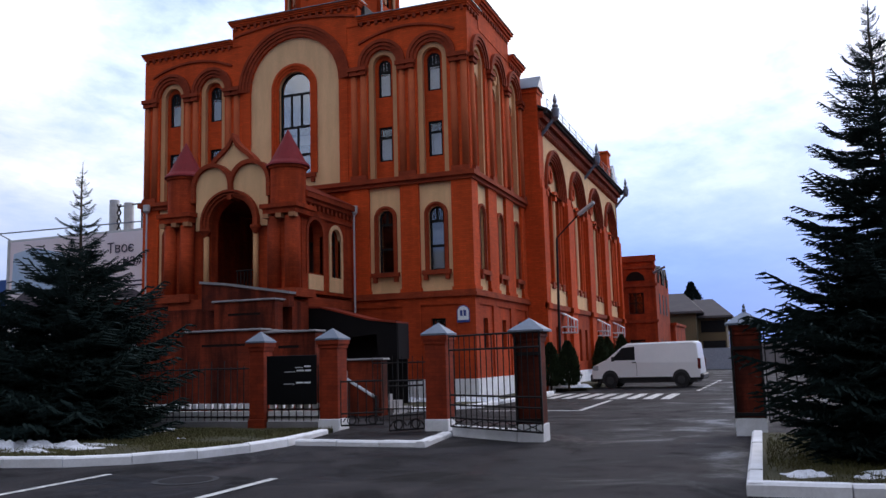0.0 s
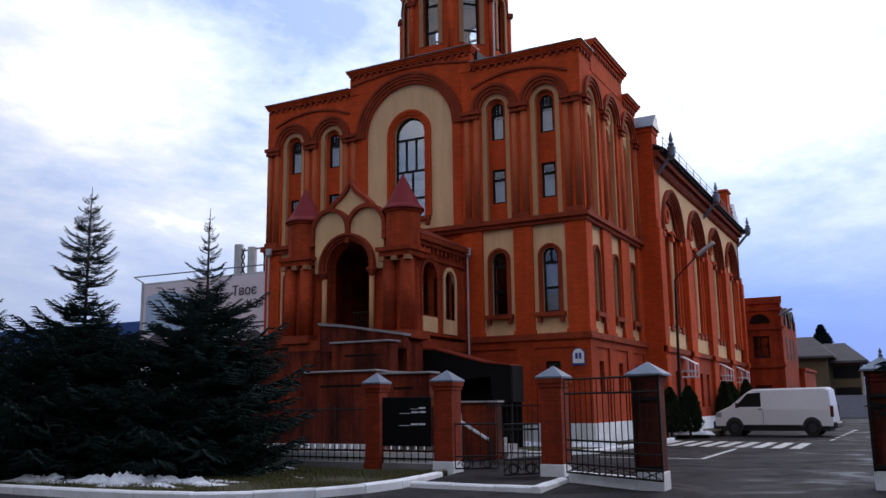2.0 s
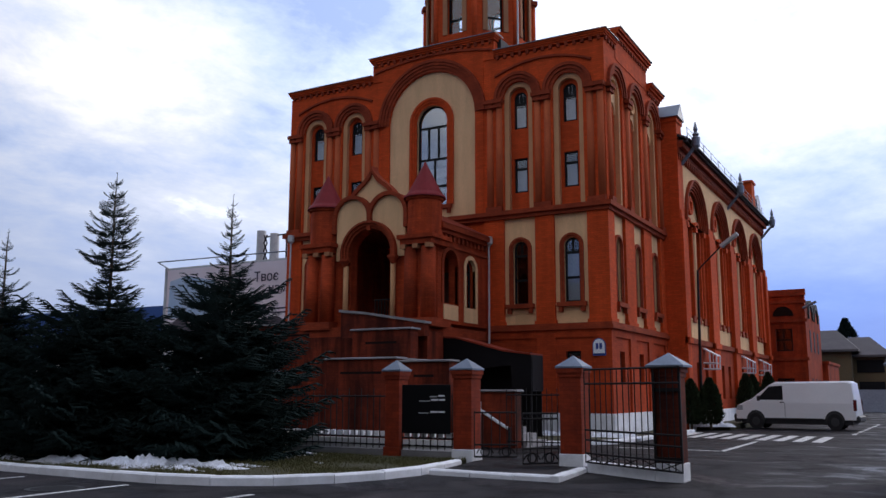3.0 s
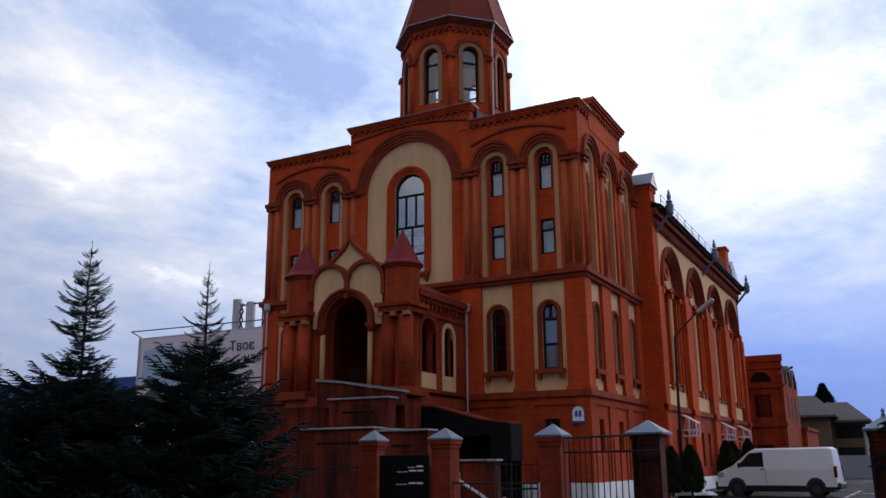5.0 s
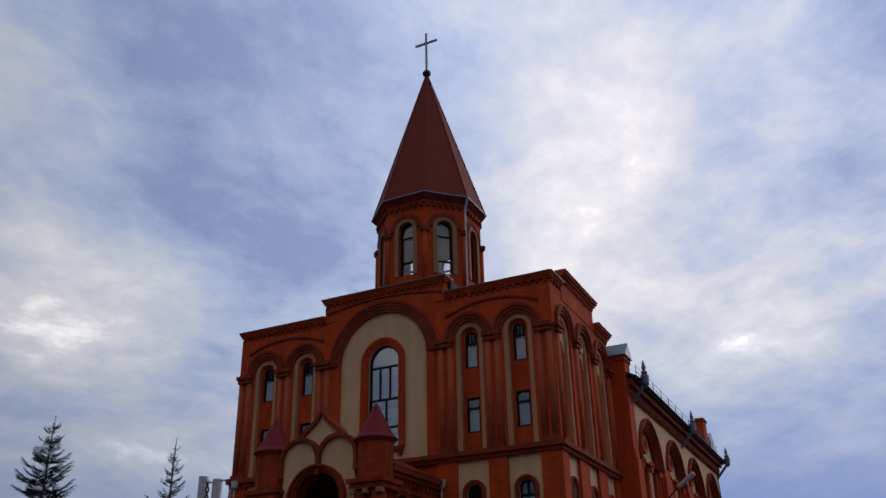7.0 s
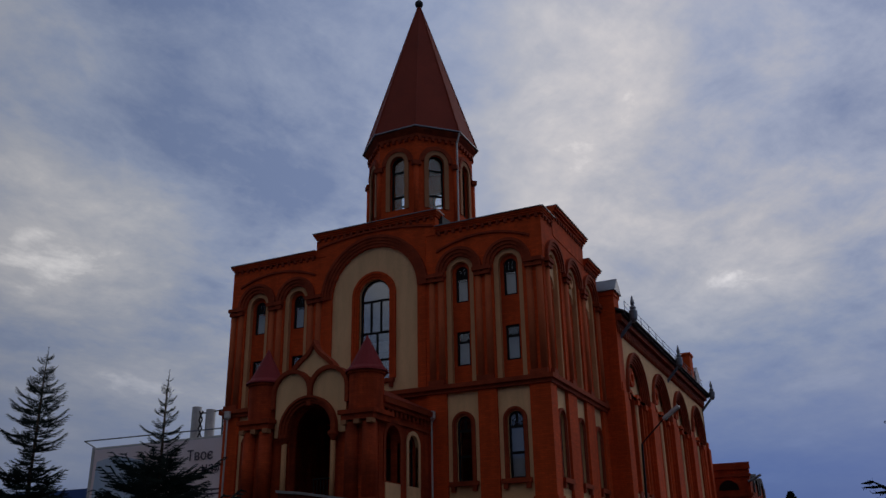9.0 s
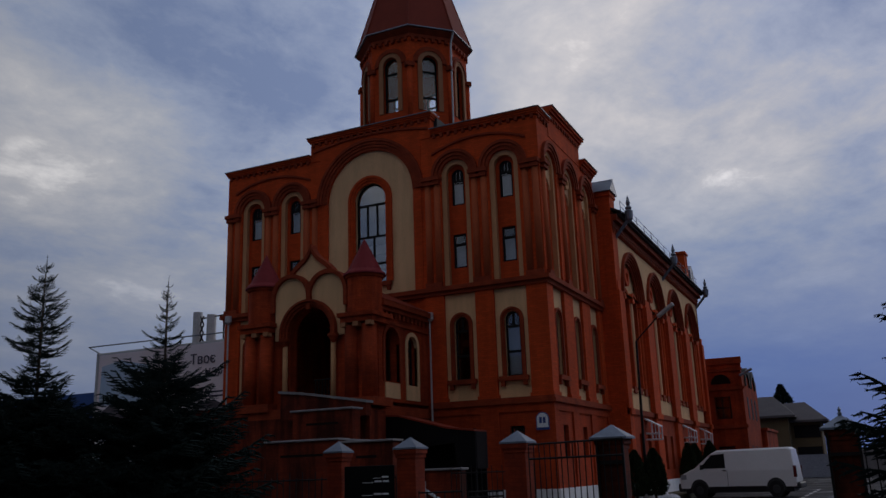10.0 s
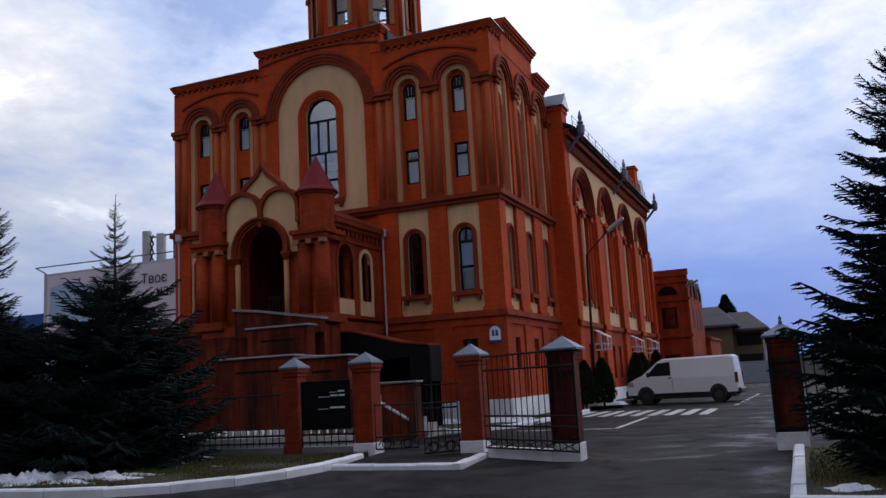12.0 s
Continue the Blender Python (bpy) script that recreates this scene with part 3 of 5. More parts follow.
def octa(k):
    """Face k of the drum: u along it, d into it."""
    a = -math.pi / 2 + k * math.pi / 4
    out, along = Vector((math.cos(a), math.sin(a), 0)), Vector((-math.sin(a), math.cos(a), 0))
    return lambda u, d, z: Vector((CX, TY, z)) + along * u + out * (2.22 - d)


for k in range(8):
    m = octa(k)
    hw = 2.22 * math.tan(OCT)
    part("drum_wall", wall(bmesh.new(), -hw, hw, 14.8, 19.9, 0.0, 0.3, [(0.0, 0.36, 16.35, 18.55, True)], m), BRICK, church)
    part("window_surround", ring(bmesh.new(), 0, 18.55, 0.36, 0.56, -0.06, 0.05, m, leg=2.2), TAN, church, "tan arched window band")
    part("archivolt", ring(ring(bmesh.new(), 0, 18.55, 0.56, 0.68, -0.1, 0.05, m), 0, 18.55, 0.68, 0.78, -0.05, 0.05, m), BRICK_DARK, church)
    window(church, m, 0, 0.16, 0.36, 16.35, 18.55, True, bars=(17.0, 18.2))
    tube_bm = tube(bmesh.new(), m(-hw, 0.02, 15.6), m(-hw, 0.02, 18.3), 0.12, n=10)
    part("corner_shaft", boxes((-0.2 - hw, -hw + 0.2, -0.14, 0.1, 18.3, 18.5), m=m), BRICK_DARK, church)
    part("corner_column", tube_bm, BRICK, church, smooth=True)
    bm = bmesh.new()
    for j in range(6):
        c = -hw + (j + 0.5) * 2 * hw / 6
        box(bm, c - 0.07, c + 0.07, -0.12, 0.05, 19.55, 19.72, m)
    box(bm, -hw - 0.03, hw + 0.03, -0.06, 0.1, 19.72, 19.9, m)
    tagged(part("dentil_course", bm, BRICK_DARK, church), kind="stuff")
part("eave_skirt", lathe(bmesh.new(), CX, TY, [(2.4, 19.8), (2.66, 20.04), (2.66, 20.12), (2.3, 20.12)], 8, OCT), BRICK_DARK, church, "moulded brick eave under the spire")
part("eave_flashing", lathe(bmesh.new(), CX, TY, [(2.6, 20.1), (2.74, 20.1), (2.74, 20.15), (2.6, 20.17)], 8, OCT), ROOF_GREY, church)
pa = radians(-22.5)
pipe_at = [(CX + r * math.cos(pa), TY + r * math.sin(pa), z) for r, z in ((2.7, 20.05), (2.52, 19.6), (2.5, 15.2))]
part("downpipe", line_tube(bmesh.new(), pipe_at, 0.045), PIPE, church, "pale metal downpipe")
spire = part("spire", lathe(bmesh.new(), CX, TY, [(2.68, 20.15), (1.36, 24.28), (0.07, 28.35)], 8, OCT), ROOF_RED, church, "steep eight-sided red metal spire")
bm = bmesh.new()
for k in range(8):
    a = OCT + k * math.pi / 4
    w = Vector((math.cos(a), math.sin(a), 0))
    tube(bm, Vector((CX, TY, 20.16)) + w * 2.68, Vector((CX, TY, 28.35)) + w * 0.07, 0.035, 0.025, 6)
part("spire_rib", bm, ROOF_RED, spire)
bm = bmesh.new()
bmesh.ops.create_uvsphere(bm, u_segments=16, v_segments=10, radius=0.21, matrix=Matrix.Translation((CX, TY, 28.52)))
part("ball", bm, ROOF_DARK, spire, "dark metal ball", smooth=True)
part("cross", boxes((CX - 0.045, CX + 0.045, TY - 0.045, TY + 0.045, 28.7, 31.1), (CX - 0.63, CX + 0.63, TY - 0.04, TY + 0.04, 30.42, 30.52)), ROOF_GREY, spire, "plain grey metal cross")

# nave
NB = [38.2, 43.12, 48.04, 52.96]
holes = [(b + s, 0.36, 4.7, 8.6, True) for b in NB for s in (-0.72, 0.72)]
part("panel_wall", wall(bmesh.new(), BACK, NEND, 3.7, 11.9, 0.3, 0.7, holes, nave), BEIGE, church, "beige plastered nave wall")
part("arcade_wall", wall(bmesh.new(), BACK, NEND, 4.5, 8.75, 0.0, 0.3, [(b, 1.78, 4.4, 8.75, False) for b in NB], nave), BRICK, church)
part("spandrel_wall", wall(bmesh.new(), BACK, NEND, 8.75, 10.98, 0.02, 0.3, [(b, 1.78, 8.7, 8.9, True) for b in NB], nave), BEIGE, church, "beige spandrels over the arcade")
part("panel_wall", boxes((BACK + 0.75, NEND - 0.4, 0.02, 0.3, 10.98, 11.45), m=nave), BEIGE, church)
for b in NB:
    bm = bmesh.new()
    for k in range(5):
        ring(bm, b, 8.85, 1.5 + 0.1 * k, 1.595 + 0.1 * k, 0.12 - 0.06 * k, 0.2, nave, leg=0.1)
    part("archivolt", bm, BRICK_DARK, church, "stepped dark brick arch")
    for s in (-0.72, 0.72):
        part("window_surround", ring(bmesh.new(), b + s, 8.6, 0.36, 0.5, 0.12, 0.34, nave, leg=3.9), BRICK, church)
        window(church, nave, b + s, 0.46, 0.36, 4.7, 8.6, True, bars=(6.0, 7.4, 8.4))
    part("round_window", ring(bmesh.new(), b, 9.75, 0.22, 0.42, 0.18, 0.34, nave, a0=0, a1=360), BRICK, church)
    for s in (-1, 0, 1):
        bm = tube(bmesh.new(), nave(b + s * 1.5, 0.16, 4.6), nave(b + s * 1.5, 0.16, 8.5), 0.11, n=10)
        part("colonnette", bm, BRICK if s else BEIGE, church, "" if s else "beige slender column between the windows")
        part("capital", boxes((b + s * 1.5 - 0.16, b + s * 1.5 + 0.16, -0.02, 0.3, 8.5, 8.72), m=nave), BRICK, church)
    bm = boxes((b - 1.5, b + 1.5, 0.05, 0.3, 3.75, 4.6), m=nave)
    part("apron", bm, BEIGE, church, "beige panel under the windows")
    for k in range(3):
        bm = boxes((b - 1.2 + k * 0.98, b - 0.75 + k * 0.98, -0.02, 0.1, 4.42, 4.72), m=nave)
        part("sill_bracket", bm, BRICK_DARK, church)
for e in [BACK, *[(a + b) / 2 for a, b in zip(NB, NB[1:])], NEND]:
    a, b = max(e - 0.62, BACK), min(e + 0.62, NEND)
    part("buttress", boxes((a, b, -0.16, 0.06, 0.75, 8.6), (a + 0.1, b - 0.1, -0.1, 0.04, 8.6, 9.0), (a - 0.0, b + 0.0, -0.24, 0.06, 3.45, 3.7), m=nave), BRICK, church)
ghole = [(b + s, 0.3, 1.2, 2.75, False) for b in NB for s in (-0.75, 0.75)]
part("wall", wall(bmesh.new(), BACK, NEND, 0.75, 3.7, 0.0, 0.5, ghole, nave), GROUND_BRICK, church)
for b in NB:
    for s in (-0.75, 0.75):
        window(church, nave, b + s, 0.2, 0.3, 1.2, 2.75, False)
part("belt_course", boxes((BACK, NEND, -0.09, 0.2, 3.5, 3.72), m=nave), BRICK_DARK, church)
part("plinth", boxes((BACK, NEND, -0.22, 0.5, 0.0, 0.75), m=nave), WHITE, church, "white limewashed plinth")
bm = boxes((BACK, NEND, -0.3, 0.4, 11.62, 11.9), (BACK, NEND, -0.12, 0.4, 11.4, 11.62), m=nave)
n = 60
for k in range(n):
    c = BACK + (k + 0.5) * (NEND - BACK) / n
    prism(bm, [(c - 0.12, 11.4), (c + 0.12, 11.4), (c, 11.12)], -0.1, 0.1, nave)
part("eave_cornice", bm, BRICK_DARK, church)
bm = bmesh.new()
prism(bm, [(-8.16, 11.94), (-8.13, 12.03), (CX, 15.9), (2 * CX + 7.95, 12.03), (2 * CX + 8.0, 11.94), (CX, 15.75)], BACK + 0.05, NEND + 0.4)
part("nave_roof", bm, ROOF_DARK, church, "dark sheet metal gable roof")
part("eave_soffit", boxes((-8.6, -8.18, BACK + 0.1, NEND + 0.3, 11.86, 11.95)), ROOF_DARK, church)
part("gutter", line_tube(bmesh.new(), [(-8.13, BACK + 0.3, 11.98), (-8.13, NEND + 0.4, 11.98)], 0.06), ROOF_DARK, church)
bm = bmesh.new()
prism(bm, [(2 * CX - NX, 0.0), (NX - 0.02, 0.0), (NX - 0.02, 11.9), (CX, 15.7), (2 * CX - NX, 11.9)], NEND - 0.4, NEND - 0.02)
prism(bm, [(2 * CX - NX, 0.0), (NX - 0.72, 0.0), (NX - 0.72, 11.9), (CX, 15.4), (2 * CX - NX, 11.9)], BACK + 0.02, BACK + 0.3)
box(bm, 2 * CX - NX, 2 * CX - NX + 0.5, BACK, NEND, 0, 11.9)
part("rear_wall", bm, BRICK, church)
part("corner_pier", boxes((SX - 0.1, NX + 0.06, BACK - 0.02, BACK + 0.8, 0.0, 12.75), (SX - 0.3, NX + 0.1, BACK - 0.08, BACK + 0.9, 12.75, 12.95)), BRICK, church)
bm = bmesh.new()
prism(bm, [(BACK - 0.2, 12.95), (BACK + 1.0, 12.95), (BACK + 0.4, 13.6)], SX - 0.6, NX + 0.18, lambda u, d, z: Vector((d, u, z)))
part("pier_cap", bm, ROOF_GREY, church, "grey metal gabled cap")
# rain hoppers with finials, railing, chimney
for y in (BACK + 0.7, 45.6, 55.75):
    bm = line_tube(bmesh.new(), [(-8.72, y, 10.9), (-8.45, y, 11.2), (-8.0, y, 11.72)], 0.08)
    lathe(bm, -7.93, y, [(0.07, 11.62), (0.16, 11.76), (0.19, 12.12), (0.11, 12.18), (0.15, 12.27), (0.07, 12.37), (0.1, 12.5), (0.02, 12.82)], 10)
    part("rain_hopper", bm, ROOF_GREY, church, "grey metal rain hopper with finial")
bm = bmesh.new()
for k in range(13):
    y = BACK + 1.0 + k * 1.55
    tube(bm, (-8.35, y, 12.15), (-8.35, y, 12.75), 0.018, n=6)
for z in (12.5, 12.74):
    tube(bm, (-8.35, BACK + 1.0, z), (-8.35, NEND - 0.6, z), 0.012, n=6)
part("roof_railing", bm, ROOF_GREY, church)
part("chimney", boxes((-9.25, -8.65, 53.4, 54.4, 12.0, 14.1), (-9.32, -8.58, 53.33, 54.47, 14.1, 14.24)), BRICK, church)
part("dormer", prism(bmesh.new(), [(54.7, 12.2), (56.0, 12.2), (56.0, 13.3), (55.4, 13.7), (54.7, 13.3)], -9.3, -8.6, lambda u, d, z: Vector((d, u, z))), ROOF_GREY, church)

# small awnings over the basement windows of the nave
for y in (38.6, 47.3, 52.4):
    aw = thing("window_awning", (NX, y, 3.1), "small white awning with side frame over a basement window", "awning", "nave awnings")
    bm = prism(bmesh.new(), [(NX + 0.0, 3.42), (NX + 0.62, 3.08), (NX + 0.62, 3.04), (NX + 0.0, 3.36)], y - 0.38, y + 0.38)
    part("sheet", bm, SIGN_WHITE, aw)
    for s in (-0.34, 0.34):
        bm = bmesh.new()
        for a, b in (((0.58, 3.04), (0.58, 2.5)), ((0.58, 2.5), (0.02, 2.5)), ((0.3, 3.2), (0.3, 2.5)), ((0.58, 2.75), (0.02, 2.75))):
            tube(bm, (NX + a[0], y + s, a[1]), (NX + b[0], y + s, b[1]), 0.035, n=6)
        part("side_frame", bm, SIGN_WHITE, aw)

# number plate by the corner: its figures are left as bars
plate = thing("wall_plate", (-9.66, FY, 2.75), "white arched enamel plate with blue edge on the wall", "sign")
bm = prism(bmesh.new(), [(-9.95, 2.70)] + arc(-9.72, 3.06, 0.23) + [(-9.49, 2.70)], -0.03, 0.0, front)
part("backing", bm, SIGN_BLUE, plate, "dark blue edge")
bm = prism(bmesh.new(), [(-9.92, 2.78)] + arc(-9.72, 3.06, 0.2) + [(-9.52, 2.78)], -0.045, -0.03, front)
part("face", bm, SIGN_WHITE, plate)
for a in (-9.83, -9.7):
    part("bar", boxes((a, a + 0.09, -0.05, -0.045, 2.92, 3.12), m=front), SIGN_BLUE, plate)

# ---- porch ----
porch = thing("porch", (CX, 25.9, 0), "brick entrance porch with twin turrets, keel arch and red cone roofs", "porch")
PY, PL, PR = 23.9, -18.62, -13.92


def pfront(u, d, z):
    return Vector((u, PY + d, z))


def pside(u, d, z):
    return Vector((PR - d, u, z))


part("front_wall", wall(bmesh.new(), PL + 0.35, PR - 0.35, 3.6, 7.1, 0.1, 0.5, [(CX, 0.86, 3.7, 6.12, True)], pfront), BLOTCHED_BRICK, porch)
bm = bmesh.new()
for k in range(3):
    ring(bm, CX, 6.12, 0.86 + 0.085 * k, 0.94 + 0.085 * k, -0.06 - 0.07 * k, 0.14, pfront, leg=0.18)
part("entrance_arch", bm, BRICK_DARK, porch, "stepped dark brick arch")
# kokoshnik gable: two lobes and a keel
for u in (CX - 0.74, CX + 0.74):
    s = 1 if u < CX else -1
    line = arc(u, 7.4, 0.66, 90 + 90 * s, 90 - 90 * s)
    low = [(CX - s * 1.0 * math.sin(radians(a)), 6.12 + math.cos(radians(a))) for a in range(6, 91, 6)]
    field = [(u - s * 0.66, 5.95)] + line + low + [(CX - s * 1.0, 5.95)]
    part("lobe", prism(bmesh.new(), field, 0.0, 0.35, pfront), BEIGE, porch, "beige rounded gable field")
    part("lobe_rim", ring(bmesh.new(), u, 7.4, 0.66, 0.8, -0.12 - (0.006 if u > CX else 0.0), 0.38, pfront, leg=0.5), BRICK_DARK, porch)


def keel(k):
    half = [(-1.0, -0.1), (-1.0, 0.12), (-0.93, 0.36), (-0.8, 0.56), (-0.62, 0.72), (-0.44, 0.84), (-0.28, 0.96), (-0.14, 1.1), (-0.05, 1.24), (0.0, 1.38)]
    pts = half + [(-x, z) for x, z in reversed(half[:-1])]
    return [(CX + x * 0.86 * k, 7.72 + z * 0.92 * k) for x, z in pts]


part("gable_infill", boxes((CX - 0.5, CX + 0.5, 0.05, 0.3, 6.98, 7.9), m=pfront), BRICK_DARK, porch)
part("keel_field", prism(bmesh.new(), keel(1.0), 0.12, 0.36, pfront), BEIGE, porch, "beige pointed gable field")
part("keel_rim", strip(bmesh.new(), keel(1.0), keel(1.17), 0.02, 0.4, pfront), BRICK_DARK, porch)
for u in (CX - 2.02, CX + 2.02):
    y = PY + 0.25
    base = bmesh.new()
    lathe(base, u, y, [(0.58, 6.5), (0.58, 7.74), (0.64, 7.76), (0.64, 7.84)], 20)
    tur = part("turret", base, BLOTCHED_BRICK, porch, "round brick turret")
    part("cone_roof", lathe(bmesh.new(), u, y, [(0.72, 7.84), (0.70, 7.9), (0.58, 8.02), (0.3, 8.56), (0.015, 9.12)], 20), CRIMSON, tur, "crimson metal cone roof")
    bm = boxes((u - 0.68, u + 0.68, y - 0.68, y + 0.66, 6.42, 6.56), (u - 0.6, u + 0.6, y - 0.6, y + 0.58, 6.24, 6.42))
    part("capital_slab", bm, BLOTCHED_BRICK, porch)
    for dx in (-0.48, 0.0, 0.48):
        part("corbel", boxes((u + dx - 0.1, u + dx + 0.1, y - 0.64, y - 0.4, 6.1, 6.24)), TAN, porch)
    part("pier", boxes((u - 0.38, u + 0.38, y - 0.35, y + 0.5, 3.5, 6.24)), BLOTCHED_BRICK, porch)
    for dx in (-0.3, 0.34):
        part("column", tube(bmesh.new(), (u + dx, y - 0.34, 3.8), (u + dx, y - 0.34, 6.16), 0.25, 0.24, n=16), BLOTCHED_BRICK, porch, smooth=True)
    part("pier_base", boxes((u - 0.66, u + 0.66, y - 0.66, y + 0.6, 3.55, 3.82)), BRICK_DARK, porch)
part("side_wall", wall(bmesh.new(), 24.3, FY + 0.1, 3.74, 7.0, 0.0, 0.35, [(25.2, 0.5, 4.4, 5.72, True), (26.65, 0.36, 4.35, 5.75, True)], pside), BLOTCHED_BRICK, porch)
part("side_wall", boxes((PL, PL + 0.35, 24.3, FY + 0.1, 3.74, 7.0)), BLOTCHED_BRICK, porch)
for c, w in ((25.2, 0.5), (26.65, 0.36)):
    part("window_surround", ring(bmesh.new(), c, 5.72, w, w + 0.14, -0.04, 0.1, pside, leg=1.35), BEIGE if c > 26 else BRICK_DARK, porch)
    part("panel", boxes((c - 0.5, c + 0.5, -0.03, 0.02, 3.85, 4.36), m=pside), BEIGE, porch, "beige panel under the arch")
window(porch, pside, 26.65, 0.2, 0.36, 4.35, 5.75, True, bars=(5.6,))
part("side_cornice", boxes((24.3, FY, -0.14, 0.2, 6.72, 6.86), (24.3, FY, -0.24, 0.2, 6.86, 7.04), (24.3, FY, -0.06, 0.2, 6.3, 6.4), m=pside), BRICK_DARK, porch)
bm = bmesh.new()
for k in range(12):
    box(bm, 24.4 + k * 0.3, 24.54 + k * 0.3, -0.08, 0.1, 6.54, 6.72, pside)
tagged(part("dentil_course", bm, BRICK_DARK, porch), kind="stuff")
part("porch_roof", prism(bmesh.new(), [(PL - 0.2, 7.04), (PR + 0.26, 7.04), (CX + 0.9, 7.95), (CX - 0.9, 7.95)], PY + 0.45, FY - 0.02), ROOF_RED, porch, "red metal porch roof")
part("porch_floor", boxes((PL + 0.02, PR - 0.02, PY - 0.28, FY, 3.3, 3.62)), BRICK_DARK, porch)
part("porch_base", boxes((PL, PR, PY - 0.3, FY, 0.0, 3.3), (PR - 1.0, PR + 0.12, PY - 0.42, PY + 0.6, 0.0, 3.4)), STREAKED_BRICK, porch)
for s in (-1, 1):
    part("arch_column", tube(bmesh.new(), (CX + s * 0.96, PY - 0.02, 3.62), (CX + s * 0.96, PY - 0.02, 5.72), 0.09, n=12), LIGHT_TAN, porch, "slender tan column", smooth=True)
    part("arch_corbel", lathe(bmesh.new(), CX + s * 0.98, PY - 0.06, [(0.05, 5.68), (0.12, 5.8), (0.19, 5.9), (0.19, 5.98)], 10), BRICK_DARK, porch)
door = part("entrance_door", boxes((CX - 0.95, CX - 0.02, FY - 0.1, FY + 0.12, 3.62, 5.9), (CX + 0.02, CX + 0.95, FY - 0.1, FY + 0.12, 3.62, 5.9)), WOOD, porch, "brown wooden double door")
part("door_handle", boxes((CX - 0.14, CX - 0.1, FY - 0.16, FY - 0.1, 4.5, 4.8)), ROOF_GREY, door)
bm = bmesh.new()
for k in range(9):
    tube(bm, (CX + 0.05 + k * 0.13, PY + 0.3, 3.62), (CX + 0.05 + k * 0.13, PY + 0.3, 4.55), 0.018, n=6)
for z in (3.75, 4.55):
    tube(bm, (CX, PY + 0.3, z), (CX + 1.15, PY + 0.3, z), 0.025, n=6)
part("balustrade", bm, IRON, porch, "black iron balustrade")
# rain pipes
for x, y, z0, z1 in ((-13.78, FY - 0.16, 3.2, 6.75), (WX + 0.35, FY - 0.2, 0.3, 7.6)):
    bm = line_tube(bmesh.new(), [(x, y, z0), (x, y, z1)], 0.036)
    lathe(bm, x, y, [(0.06, z1), (0.14, z1 + 0.08), (0.14, z1 + 0.34)], 10)
    tagged(part("downpipe", bm, PIPE, None), "pale metal downpipe on the brick wall", "downpipe", "downpipes")

# ---- stepped terrace walls with copings in front of the porch ----
for x0, x1, y0, y1, zt in ((-22.3, -17.3, 24.6, 25.1, 3.95), (-15.85, -13.7, 22.3, 22.75, 3.44), (-15.7, -13.25, 20.8, 21.25, 2.48), (-13.2, -11.55, 20.85, 21.3, 2.38), (-10.75, -9.75, 21.2, 21.6, 1.56), (-13.7, -13.25, 21.25, 23.5, 2.46)):
    w = thing("terrace_wall", ((x0 + x1) / 2, y0, 0), "red brick stair parapet with a pale stone coping", "wall", "stair parapets")
    part("body", boxes((x0, x1, y0, y1, 0, zt - 0.08)), STREAKED_BRICK, w)
    part("coping", box(bmesh.new(), x0 - 0.06, x1 + 0.06, y0 - 0.08, y1 + 0.08, zt - 0.08, zt - 0.02, bevel=0.015), STONE, w)
    if x1 - x0 > 1.5:
        # thin proud strip whose dark colour stands in for a slot's shadow
        part("sunk_slot", boxes((x0 + 0.5, x1 - 0.5, y0 - 0.006, y0, zt - 0.5, zt - 0.43)), DARK, w, "near-black strip standing in for a shaded slot")
up = thing("stair_parapet", (-15, 23.2, 3.6), "sloping brick parapet with stone coping by the porch floor", "wall")
part("body", prism(bmesh.new(), [(-16.9, 3.2), (-13.7, 3.2), (-13.7, 3.58), (-16.0, 3.96), (-16.9, 4.06)], 23.1, 23.4), STREAKED_BRICK, up)
part("coping", strip(bmesh.new(), [(-16.95, 4.07), (-16.0, 3.97), (-13.65, 3.59)], [(-16.95, 4.15), (-16.0, 4.05), (-13.65, 3.67)], 23.04, 23.46), STONE, up)
steps = thing("entrance_steps", (-10.6, 21.6, 0), "stone entrance steps climbing beside the brick parapet", "stairs")
for k in range(8):
    part("step", boxes((-11.5 - 0.3 * k, -9.6 - 0.3 * k, 21.6, 23.0, 0.17 * k, 0.17 * (k + 1))), STONE, steps)
bm = bmesh.new()
for k in range(9):
    a, b = k / 9, (k + 0.72) / 9
    p = [Vector((-10.75, 21.05, 1.02)).lerp(Vector((-9.85, 21.05, 0.5)), t) for t in (a, b)]
    tube(bm, p[0], p[1], 0.045, n=8)
rail = solo("hand_rail", bm, SIGN_WHITE, "white and dark striped sloping hand rail", "rail")
part("post", tube(bmesh.new(), (-9.85, 21.05, 0), (-9.85, 21.05, 0.55), 0.04), IRON, rail)
part("upper_post", tube(bmesh.new(), (-10.75, 21.05, 0), (-10.75, 21.05, 1.04), 0.04), IRON, rail)

# dark canopy over the basement entrance
can = thing("entrance_canopy", (-12.3, 25.4, 1.5), "black sheeted canopy with red roof over the basement entrance", "canopy")
roof = [(-13.9, 3.22), (-13.4, 3.2), (-12.8, 3.04), (-11.7, 2.74), (-10.75, 2.62)]
part("roof", strip(bmesh.new(), roof, [(x, z + 0.05) for x, z in roof], 24.55, 25.55), ROOF_RED, can, "dull red sheet roof")
part("front_sheet", prism(bmesh.new(), roof + [(-10.75, 1.5), (-11.4, 1.5), (-11.45, 2.3), (-13.9, 2.1)], 24.6, 24.65), CANVAS, can)
part("side_sheet", boxes((-10.77, -10.73, 24.65, 25.5, 1.5, 2.62)), CANVAS, can)
